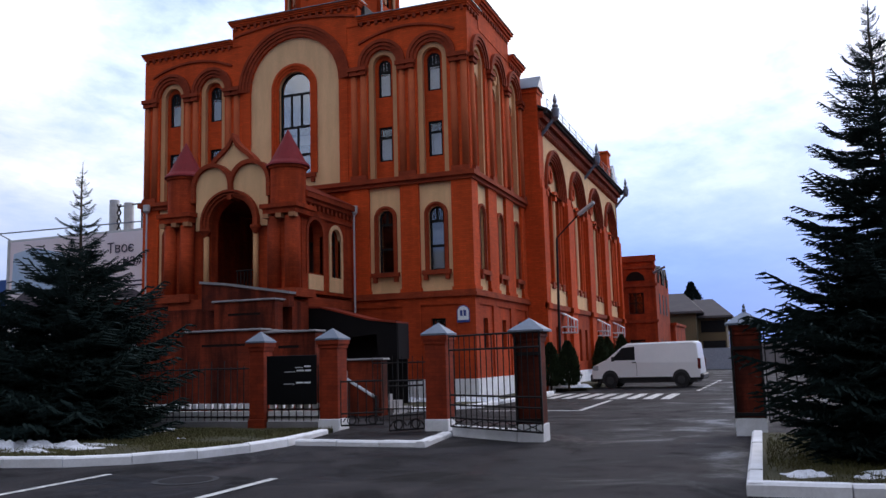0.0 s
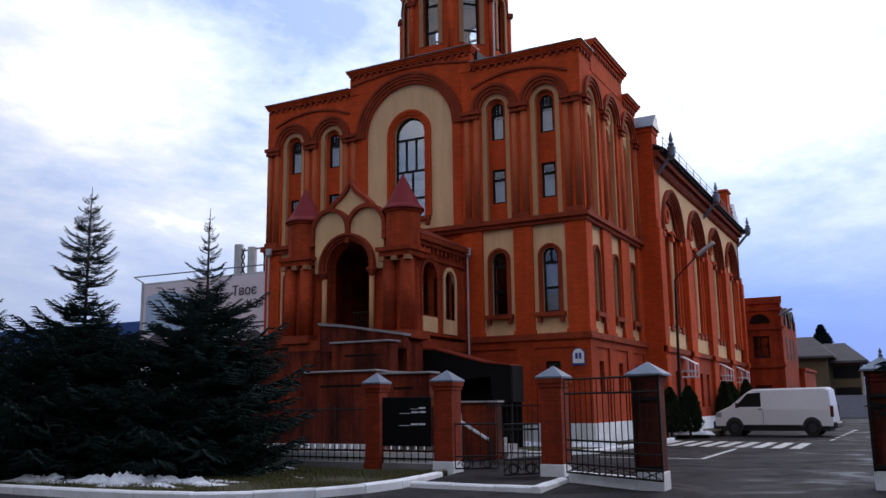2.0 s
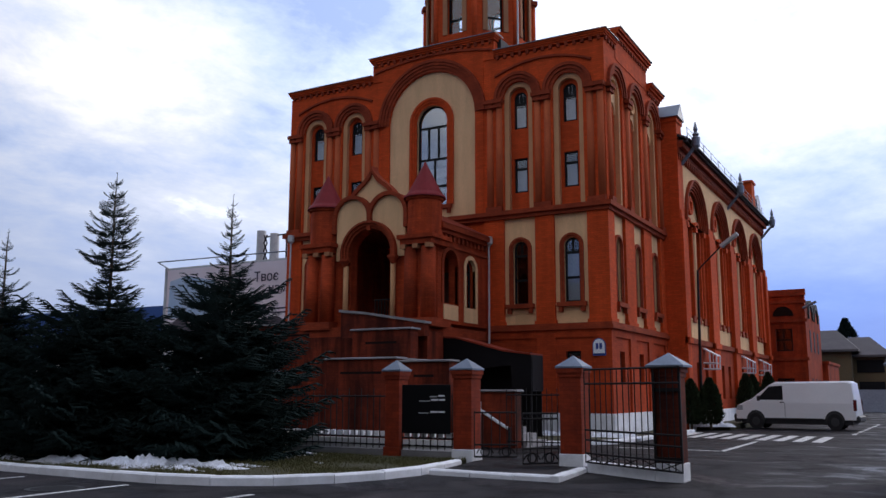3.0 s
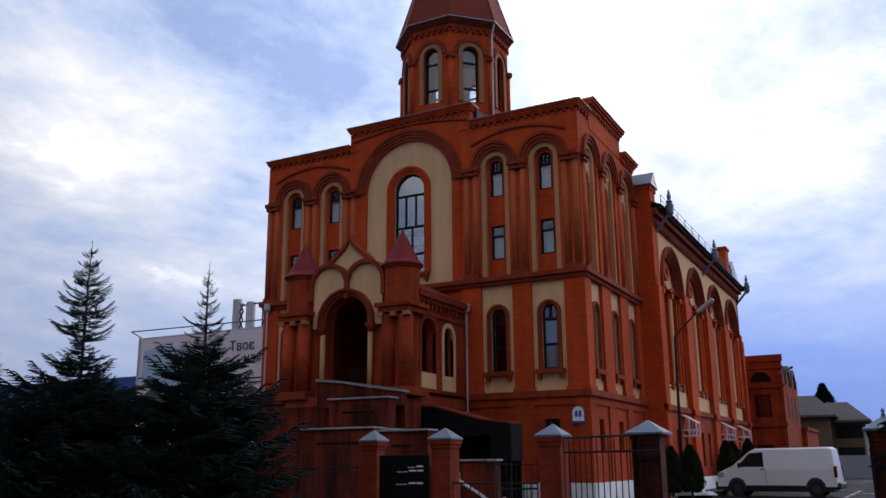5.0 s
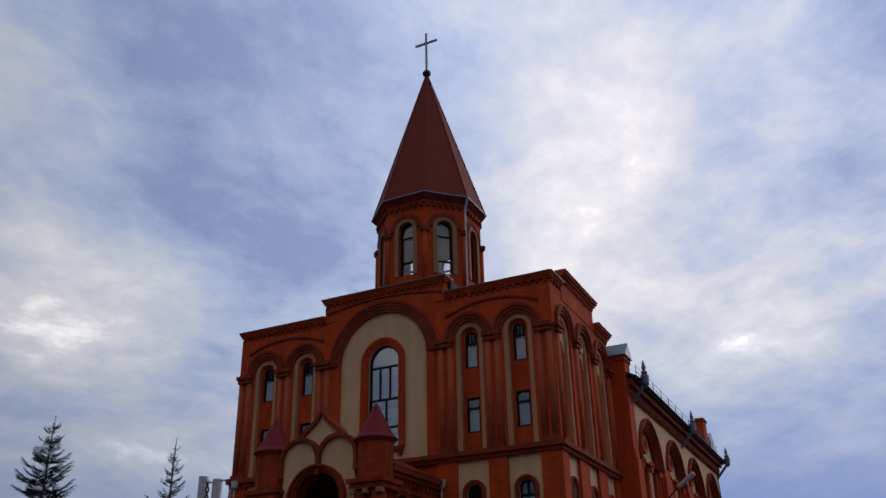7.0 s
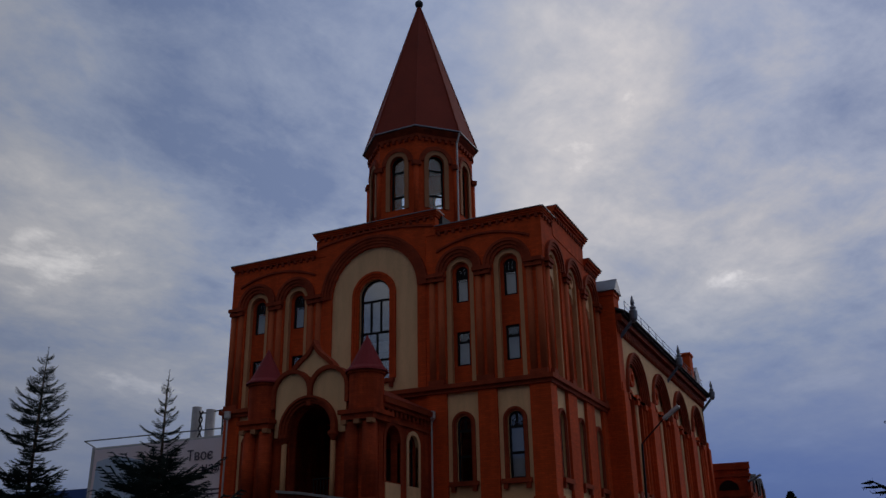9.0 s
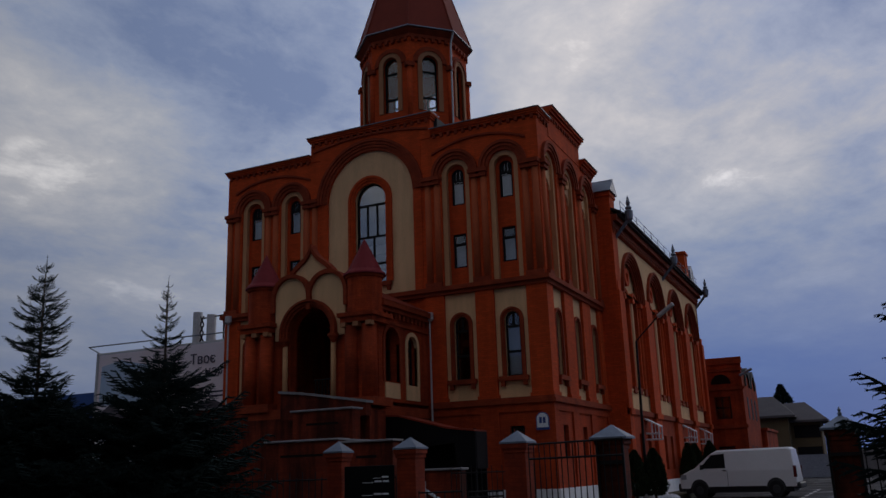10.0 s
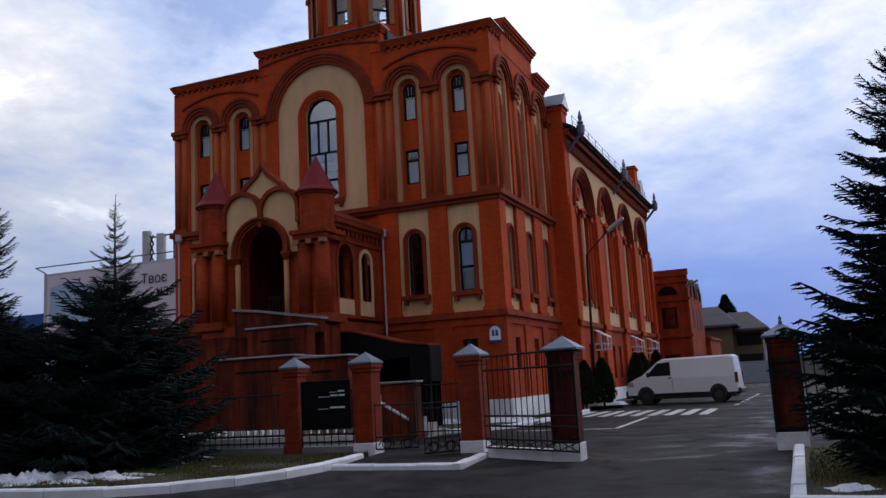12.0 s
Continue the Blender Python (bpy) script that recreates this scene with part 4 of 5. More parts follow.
for x in (-10.8, -13.7):
    part("post", tube(bmesh.new(), (x, 24.7, 0), (x, 24.7, 2.7), 0.04), IRON, can)
part("inner_wall", boxes((-13.85, -10.8, 25.5, 25.55, 0.0, 2.6)), CANVAS, can)

# ---- ground ----
bm = bmesh.new()
box(bm, -700, 700, -300, 1200, -0.5, 0.0)
solo("ground", bm, ASPHALT, "worn damp grey asphalt yard and road", "ground", "structure")


def catmull(pts, n=8):
    out = []
    for i in range(len(pts) - 1):
        p = [Vector(pts[max(0, min(len(pts) - 1, i + k))]) for k in (-1, 0, 1, 2)]
        for j in range(n):
            t = j / n
            out.append(0.5 * ((2 * p[1]) + (p[2] - p[0]) * t + (2 * p[0] - 5 * p[1] + 4 * p[2] - p[3]) * t * t + (3 * p[1] - p[0] - 3 * p[2] + p[3]) * t ** 3))
    return out + [Vector(pts[-1])]


def resample(line, step):
    """Points at even steps along a line, its two ends among them."""
    long = [0.0]
    for a, b in zip(line, line[1:]):
        long.append(long[-1] + (b - a).length)
    n = max(1, round(long[-1] / step))
    at = np.linspace(0.0, long[-1], n + 1)
    return [Vector((np.interp(t, long, [p.x for p in line]), np.interp(t, long, [p.y for p in line]))) for t in at]


def kerb(label, pts, curved, top=0.15, wide=0.16, inward=1):
    """White painted kerb stones, one after the other along a line."""
    holder = thing("kerb", (pts[0][0], pts[0][1], 0), label, "kerb", kind="structure")
    line = resample(catmull(pts) if curved else [Vector(p) for p in pts], 1.0)
    for a, b in zip(line, line[1:]):
        w = (b - a).normalized()
        nrm = Vector((-w.y, w.x)) * inward
        a2, b2 = a + w * 0.008, b - w * 0.008
        bm = bmesh.new()
        jig = random.uniform(-0.008, 0.008)
        pr = [(0, -0.1), (0, top - 0.03), (0.03, top), (wide, top), (wide, -0.1)]
        va = [bm.verts.new((a2.x + nrm.x * d, a2.y + nrm.y * d, z + jig)) for d, z in pr]
        vb = [bm.verts.new((b2.x + nrm.x * d, b2.y + nrm.y * d, z + jig)) for d, z in pr]
        for i in range(5):
            j = (i + 1) % 5
            bm.faces.new([va[i], va[j], vb[j], vb[i]])
        bm.faces.new(va)
        bm.faces.new(vb[::-1])
        part("kerb_stone", bm, WHITE, holder)
    return line


LEFT = [(-40, 11.3), (-26, 10.8), (-18, 10.4), (-13.6, 10.15), (-11.06, 10.1), (-9.72, 10.42), (-8.86, 11.08), (-8.34, 12.04), (-8.06, 13.1), (-8.1, 14.2), (-8.3, 15.5)]
kerb("white painted kerb curving round the lawn", LEFT, True)
kerb("white painted kerb of the gate apron", [(-8.0, 13.68), (-5.46, 13.57)], False, top=0.1)
kerb("white painted kerb beside the gate leaf", [(-5.46, 13.57), (-5.72, 15.6)], False, top=0.1)
kerb("white painted kerb beside the driveway", [(-0.34, 15.5), (-0.3, 9.4)], False, top=0.14)
kerb("white painted kerb along the lawn edge", [(-0.3, 9.4), (0.95, 9.35), (6.0, 10.2), (22, 12.4)], False, top=0.14)
kerb("white painted kerb in the church yard", [(-14, 21.9), (-10.4, 22.2), (-8.1, 24.2), (-7.95, 27.2), (-7.95, 33.5)], False, top=0.12)


def bed(name, outline, top, label):
    bm = bmesh.new()
    vs = [bm.verts.new((x, y, top)) for x, y in outline]
    lo = [bm.verts.new((x, y, -0.05)) for x, y in outline]
    f = bm.faces.new(vs)
    for i in range(len(vs)):
        j = (i + 1) % len(vs)
        bm.faces.new([vs[i], vs[j], lo[j], lo[i]])
    bmesh.ops.triangulate(bm, faces=[f])
    return solo(name, bm, SOIL, label, "lawn", "structure")


edge = [(p.x, p.y) for p in catmull(LEFT)]
inset = [(x - 0.02, y + 0.14) if x < -11 else (x - 0.15, y + 0.02) for x, y in edge]
bed("lawn", inset + [(-8.45, 16.0), (-40, 16.4)], 0.11, "damp winter lawn with bare soil behind the kerb")
bed("lawn", [(-0.2, 9.54), (0.95, 9.5), (6, 10.36), (22, 12.56), (22, 16), (-0.24, 15.5)], 0.1, "damp winter lawn beside the driveway")
bed("flower_bed", [(-14, 22.05), (-10.45, 22.35), (-8.25, 24.3), (-8.1, 27.2), (-8.1, 33.4), (-9.2, 33.4), (-9.2, 27.95), (-14, 27.95)], 0.1, "bare planting bed along the church")
bed("lawn", [(-8.5, 35.6), (-7.2, 36.2), (-7.2, 39.6), (-7.7, 55), (-8.5, 55)], 0.2, "narrow lawn strip along the nave")
bm = bmesh.new()
prism(bm, [(-7.9, 13.82), (-5.6, 13.72), (-5.86, 16.6), (-8.4, 16.6)], -0.02, 0.07, lambda u, d, z: Vector((u, z, d)))
part("apron_paving", bm, ASPHALT, None)
tagged(bpy.data.objects["apron_paving"], "raised dark paving in front of the small gate", "paving", kind="structure")
solo("church_plinth", boxes((-14.0, SX + 0.06, FY - 0.08, FY, 0.0, 0.78), (SX, SX + 0.08, FY, BACK, 0.0, 0.78)), WHITE, "white limewashed plinth round the church", "plinth", "structure")


def grass(name, inside, n, x0, x1, y0, y1, top, seed):
    rng = np.random.default_rng(seed)
    x, y = rng.uniform(x0, x1, n * 3), rng.uniform(y0, y1, n * 3)
    clump = np.sin(x * 2.1 + 1.3 * np.sin(y * 1.7)) + np.sin(y * 2.9 + x) + rng.normal(0, 0.7, n * 3)
    keep = inside(x, y) & (clump > -0.6)
    x, y = x[keep][:n], y[keep][:n]
    k = len(x)
    a, h, lean = rng.uniform(0, 2 * np.pi, k), rng.uniform(0.025, 0.075, k), rng.uniform(-0.05, 0.05, (k, 2))
    w = 0.007
    v = np.empty((k, 3, 3))
    v[:, 0] = np.stack([x - w * np.cos(a), y - w * np.sin(a), np.full(k, top)], 1)
    v[:, 1] = np.stack([x + w * np.cos(a), y + w * np.sin(a), np.full(k, top)], 1)
    v[:, 2] = np.stack([x + lean[:, 0], y + lean[:, 1], top + h], 1)
    me = bpy.data.meshes.new(name)
    me.from_pydata(v.reshape(-1, 3).tolist(), [], np.arange(3 * k).reshape(-1, 3).tolist())
    me.materials.append(GRASS)
    return tagged(new(name, me), "short dull green winter grass on the lawn", "grass", kind="stuff")


grass("grass", lambda x, y: (y > np.where(x < -11, 10.5, 10.5 + np.clip(x + 10.6, 0, 9) ** 2 * 0.55)) & (x < -8.4), 60000, -22, -8.3, 10.3, 15.9, 0.105, 3)
grass("grass", lambda x, y: y > 9.7 + 0.13 * np.clip(x - 1, 0, 9), 20000, -0.1, 5, 9.6, 15, 0.095, 4)


def snow_heap(x, y, rx, ry, h, z, seed, label):
    """A low lumpy patch of old snow with an uneven edge."""
    bm = bmesh.new()
    n, rows = 64, 12
    ringv = []
    for r in range(1, rows + 1):
        f = r / rows
        vs = []
        for i in range(n):
            a = 2 * math.pi * i / n
            wob = 1 + 0.75 * noise.noise((math.cos(a) * 1.6 + seed, math.sin(a) * 1.6, seed * 0.7)) + 0.2 * noise.noise((math.cos(a) * 5 + seed, math.sin(a) * 5, 3))
            px, py = x + rx * f * wob * math.cos(a), y + ry * f * wob * math.sin(a)
            pz = z + h * (1 - f ** 2) * (0.5 + 0.9 * noise.noise((px * 3.1, py * 3.1, seed)) + 0.8 * noise.noise((px * 7, py * 7, seed)) + 0.45 * noise.noise((px * 16, py * 16, seed))) + 0.02 * (1 - f)
            vs.append(bm.verts.new((px, py, pz if r < rows else z - 0.01)))
        ringv.append(vs)
    bm.faces.new(ringv[0])
    for a, b in zip(ringv, ringv[1:]):
        for i in range(n):
            j = (i + 1) % n
            bm.faces.new([a[i], a[j], b[j], b[i]])
    return solo("snow_patch", bm, SNOW, label, "snow", group="old snow patches", smooth=True)


LAB = "patch of grey melting snow on the lawn"
for i, (x, y, rx, ry, h) in enumerate(((-12.9, 11.5, 1.1, 0.5, 0.17), (-14.7, 11.3, 0.9, 0.4, 0.13), (-11.9, 11.9, 0.9, 0.4, 0.15), (-17.0, 11.2, 1.2, 0.35, 0.13), (-11.6, 11.2, 0.6, 0.22, 0.08), (-11.3, 12.4, 0.45, 0.22, 0.07), (-12.7, 11.1, 0.5, 0.2, 0.07), (-12.2, 15.3, 0.5, 0.35, 0.08), (-11.9, 14.3, 0.25, 0.14, 0.05), (-10.4, 13.6, 0.2, 0.1, 0.03), (0.3, 10.3, 0.28, 0.2, 0.1), (0.9, 10.2, 0.15, 0.1, 0.05), (1.5, 10.5, 0.5, 0.2, 0.08))):
    snow_heap(x, y, rx, ry, h, 0.1, 1.7 * i + 0.3, LAB)
snow_heap(-8.0, 36.0, 0.8, 0.5, 0.3, 0.15, 31.0, "heap of shovelled snow beside the clipped bushes")
for i in range(9):
    snow_heap(-13.4 + i * 0.62, 26.6 - 0.02 * i, 0.5, 0.3, 0.16, 0.1, 40.0 + i, "grey shovelled snow along the church plinth")


def paint(name, quads, label, z=0.006):
    bm = bmesh.new()
    for q in quads:
        bm.faces.new([bm.verts.new((x, y, z)) for x, y in q])
    return solo(name, bm, PAINT, label, "road marking", "structure")


for x in (-13.8, -11.2, -8.62, -6.0):
    paint("parking_line", [[(x - 0.06, 5.0), (x + 0.06, 5.0), (x + 0.06, 9.75), (x - 0.06, 9.75)]], "worn white parking bay line on the asphalt")
for k in range(9):
    x, y = -7.9 + k * 0.57, 29.7 - 0.14 * k
    paint("crossing_stripe", [[(x, y), (x + 0.32, y - 0.06), (x + 0.3, y + 3.7), (x - 0.02, y + 3.8)]], "white stripe of the pedestrian crossing")
paint("parking_line", [[(-7.6, 23.0), (-4.8, 22.9), (-4.8, 23.05), (-7.6, 23.15)]], "white parking line in the yard")
paint("parking_line", [[(-4.86, 22.9), (-4.72, 22.9), (-4.76, 28.1), (-4.9, 28.1)]], "white parking line in the yard")
for k in range(6):
    paint("edge_line", [[(-2.7 + 0.04 * k, 34.6 + 2.2 * k), (-2.55 + 0.04 * k, 34.6 + 2.2 * k), (-2.5 + 0.04 * k, 35.7 + 2.2 * k), (-2.65 + 0.04 * k, 35.7 + 2.2 * k)]], "broken white edge line in the yard")


def cover(x, y):
    ob = solo("manhole_cover", lathe(bmesh.new(), x, y, [(0.34, 0.0), (0.34, 0.012), (0.3, 0.016), (0.02, 0.018)], 24), IRON, "dark iron manhole cover in the asphalt", "manhole cover")
    part("rim", lathe(bmesh.new(), x, y, [(0.42, 0.0), (0.42, 0.009), (0.36, 0.01)], 24), PLASTIC, ob)


cover(-11.7, 8.8)
cover(-7.1, 9.4)
# ---- fence, gates ----


def pillar(x, y, w, h, label, base=WHITE, turn=0.0, over=0.06, mat=FENCE_BRICK):
    p = thing("gate_pillar", (0, 0, 0), label, "pillar", "fence pillars")
    hw = w / 2
    part("shaft", box(bmesh.new(), -hw, hw, -hw, hw, 0.3, h - 0.42, bevel=0.008), mat, p)
    part("base", box(bmesh.new(), -hw - 0.025, hw + 0.025, -hw - 0.025, hw + 0.025, -0.05, 0.3, bevel=0.012), base, p)
    part("collar", boxes((-hw - 0.02, hw + 0.02, -hw - 0.02, hw + 0.02, h - 0.42, h - 0.34), (-hw - 0.045, hw + 0.045, -hw - 0.045, hw + 0.045, h - 0.34, h - 0.25)), mat, p)
    c = hw + over
    bm = bmesh.new()
    lo = [bm.verts.new((sx * c, sy * c, h - 0.25)) for sx, sy in ((-1, -1), (1, -1), (1, 1), (-1, 1))]
    mid = [bm.verts.new((sx * c, sy * c, h - 0.215)) for sx, sy in ((-1, -1), (1, -1), (1, 1), (-1, 1))]
    tip = bm.verts.new((0, 0, h))
    bm.faces.new(lo[::-1])
    for i in range(4):
        j = (i + 1) % 4
        bm.faces.new([lo[i], lo[j], mid[j], mid[i]])
        bm.faces.new([mid[i], mid[j], tip])
    part("cap", bm, ZINC, p, "grey galvanised pyramid cap")
    p.matrix_basis = pose(x, y, 0, 0, 0, turn)
    return p


FY2 = 16.1
pillar(-8.56, FY2 + 0.12, 0.43, 2.17, "red brick fence pillar with white base and zinc cap")
pillar(-6.13, FY2, 0.44, 2.18, "red brick gate pillar with white base and zinc cap")
pillar(-3.92, 14.84, 0.42, 2.14, "darkened brick gate pillar with iron straps and white base", over=0.11, mat=PILLAR_BRICK)
pillar(-0.35, 16.2, 0.46, 2.16, "dark brick gate pillar beside the spruce, with zinc cap", over=0.1, mat=PILLAR_BRICK)
PILLARS = [-10.27, -14.0, -17.2, -20.4, -23.6, -26.8]
for x in PILLARS:
    pillar(x, FY2 + 0.05, 0.36, 2.16, "red brick fence pillar with zinc cap on the low wall", base=FENCE_BRICK)
tip = solo("cap_finial", lathe(bmesh.new(), -0.35, 16.2, [(0.03, 2.13), (0.035, 2.18), (0.02, 2.21), (0.03, 2.24), (0.005, 2.29)], 10), ZINC, "small zinc finial on the pillar cap", "finial")


def straps(x, y, w):
    """Two bands and two uprights that clasp a gate pillar's front."""
    bm = boxes((x - w, x + w, y - 0.03, y, 0.34, 0.4), (x - w, x + w, y - 0.03, y, 1.48, 1.54))
    for c in (x - w, x + w - 0.04):
        box(bm, c, c + 0.04, y - 0.04, y + 0.01, 0.3, 1.86)
    return solo("hinge_frame", bm, IRON, "black iron hinge straps on the gate pillar", "ironwork")


straps(-3.92, 14.625, 0.24)
straps(-0.35, 15.96, 0.26)
SPANS = [(-10.05, -8.82)] + [(b + 0.2, a - 0.2) for a, b in zip(PILLARS, PILLARS[1:])]
for x0, x1 in SPANS:
    solo("fence_wall", boxes((x0, x1, FY2 - 0.08, FY2 + 0.16, 0.0, 0.24)), CONCRETE, "low grey fence footing", "wall", group="fence footings")
    fw = solo("fence_band", boxes((x0, x1, FY2 - 0.02, FY2 + 0.1, 0.24, 0.46)), LIMEWASH, "white painted band behind the iron fence", "wall", group="fence footings")
    n = int((x1 - x0) / 0.19)
    for k in range(n):
        c = x0 + (k + 0.5) * (x1 - x0) / n
        part("merlon", prism(bmesh.new(), [(c - 0.07, 0.62), (c - 0.065, 0.53), (c - 0.03, 0.49), (c + 0.03, 0.49), (c + 0.065, 0.53), (c + 0.07, 0.62)], FY2 - 0.02, FY2 + 0.06), LIMEWASH, fw)
PICKET = tube(bmesh.new(), (0, 0, 0.0), (0, 0, 1.0), 0.011, n=6)
PK = bpy.data.meshes.new("picket")
PICKET.to_mesh(PK)
PK.materials.append(IRON)


def iron_fence(name, x0, x1, y0, y1, z0, z1, gap, label, category, group="", spears=True, rails=(), scroll=False, cross=0.0):
    f = thing(name, (x0, y0, 0), label, category, group)
    ln = math.hypot(x1 - x0, y1 - y0)
    n = max(2, int(ln / gap))
    for z in rails:
        part("rail", tube(bmesh.new(), (x0, y0, z), (x1, y1, z), 0.018, n=6), IRON, f)
    for k in range(n + 1):
        t = k / n
        p = part("picket", PK, IRON, f)
        p.matrix_basis = Matrix.LocRotScale((x0 + (x1 - x0) * t, y0 + (y1 - y0) * t, z0), None, (1, 1, z1 - z0 + (0.12 if spears and k % 2 == 0 else 0)))
    if cross:
        k = max(2, round(ln / 0.45))
        for i in range(k):
            a, c = Vector((x0, y0, z0)).lerp((x1, y1, z0), i / k), Vector((x0, y0, z0)).lerp((x1, y1, z0), (i + 1) / k)
            h = Vector((0, 0, cross))
            bm = tube(bmesh.new(), a, c + h, 0.009, n=6)
            part("cross_brace", tube(bm, a + h, c, 0.009, n=6), IRON, f)
    if scroll:
        w = Vector((x1 - x0, y1 - y0, 0)) / ln
        m = lambda u, d, z: Vector((x0, y0, 0)) + w * u + Vector((-w.y, w.x, 0)) * d + Vector((0, 0, z))
        bm = bmesh.new()
        k = max(2, round(ln / 0.42))
        for i in range(k):
            c = (i + 0.5) * ln / k
            ring(bm, c, z0 + 0.1, 0.075, 0.098, -0.012, 0.012, m, a0=0, a1=360)
            ring(bm, c, z0 + 0.01, 0.17, 0.19, -0.012, 0.012, m, a0=160, a1=20)
        tagged(part("scrollwork", bm, IRON, f), kind="stuff")
    return f


for x0, x1 in SPANS[:4]:
    iron_fence("iron_fence", x0, x1, FY2 - 0.05, FY2 - 0.05, 0.26, 1.42, 0.16, "black iron picket fence between brick pillars", "fence", "iron fence bays", rails=(0.34, 0.5, 1.37))
iron_fence("small_gate_leaf", -8.3, -7.55, FY2 - 0.05, FY2 + 0.4, 0.16, 1.08, 0.15, "open black iron leaf of the small gate", "gate", rails=(0.16, 0.4, 1.05), spears=False, scroll=True)
iron_fence("small_gate_leaf", -6.42, -6.92, FY2 - 0.15, FY2 - 0.7, 0.12, 1.08, 0.13, "open black iron leaf of the small gate", "gate", rails=(0.12, 0.4, 0.96, 1.06), spears=False, scroll=True)
iron_fence("drive_gate", -5.68, -3.58, 15.45, 14.15, 0.2, 1.86, 0.15, "tall black iron driveway gate leaf folded against its pillar", "gate", rails=(0.2, 0.36, 0.6, 0.78, 1.62, 1.88), spears=False, cross=0.16)
iron_fence("drive_gate", -0.05, 1.9, 16.1, 16.3, 0.25, 1.8, 0.16, "black iron gate leaf behind the spruce", "gate", rails=(0.25, 0.45, 0.9, 1.5, 1.8), spears=False, cross=0.2)
iron_fence("yard_fence", -9.9, -7.6, 21.0, 21.0, 0.1, 1.45, 0.14, "thin iron railing beside the entrance steps", "fence", rails=(0.2, 1.4))
bm = prism(bmesh.new(), [(-5.72, 15.62), (-4.18, 14.66), (-4.18, 14.86), (-5.72, 15.82)], 0.0, 0.2, lambda u, d, z: Vector((u, z, d)))
solo("gate_footing", bm, WHITE, "white painted footing under the gate", "wall")

# notice board on the fence, with unreadable lines
nb = thing("notice_board", (-9.4, FY2 - 0.16, 0.56), "black notice board with faint white lines, hung on the fence", "notice board")
part("panel", box(bmesh.new(), -10.0, -8.81, FY2 - 0.16, FY2 - 0.12, 0.6, 1.62, bevel=0.006), BOARD, nb)
for x0, x1, z in ((-9.3, -9.12, 1.36), (-9.09, -8.94, 1.37), (-9.56, -9.3, 1.27), (-9.27, -9.1, 1.285), (-9.07, -8.93, 1.285), (-9.58, -9.32, 1.02), (-9.28, -9.11, 1.035), (-9.09, -8.94, 1.035)):
    thick = 0.012 if x1 - x0 > 0.175 else 0.034
    part("text_bar", boxes((x0, x1, FY2 - 0.166, FY2 - 0.16, z, z + thick)), SIGN_WHITE, nb)

# ---- van ----
van = thing("van", (0, 0, 0), "white panel van with dark bumpers parked in the yard", "van")


def van_body():
    """Side outline with tumblehome: the van faces -x, its near side at -y."""
    low = [(-2.62, 0.42), (-2.64, 0.75), (-2.56, 0.96), (-2.1, 1.16), (-1.92, 1.22), (-1.12, 1.8), (-0.82, 1.93), (2.3, 1.96), (2.46, 1.88), (2.56, 1.1), (2.6, 0.62), (2.58, 0.42)]
    bm = bmesh.new()
    cols = []
    for y, k in ((-0.95, 0), (-0.86, 1), (0.86, 1), (0.95, 0)):
        row = []
        for x, z in low:
            yy = y
            if k == 0:
                yy = y * (1 - 0.13 * max(0, (z - 1.05)) / 0.9)
                x2, z2 = x * 0.985, z - (0.07 if z > 1.8 else 0.02 if z > 0.95 else 0)
            else:
                yy = y * (1 - 0.13 * max(0, (z - 1.05)) / 0.9)
                x2, z2 = x, z
            row.append(bm.verts.new((x2, yy, z2)))
        cols.append(row)
    n = len(low)
    for a, b in zip(cols, cols[1:]):
        for i in range(n):
            j = (i + 1) % n
            bm.faces.new([a[i], a[j], b[j], b[i]])
    bm.faces.new(cols[0][::-1])
    bm.faces.new(cols[-1])
    return bm


shell = van_body()
bmesh.ops.bisect_plane(shell, geom=shell.verts[:] + shell.edges[:] + shell.faces[:], plane_co=(0, 0, 1.06), plane_no=(0, 0, 1))
part("body", shell, CARPAINT, van)
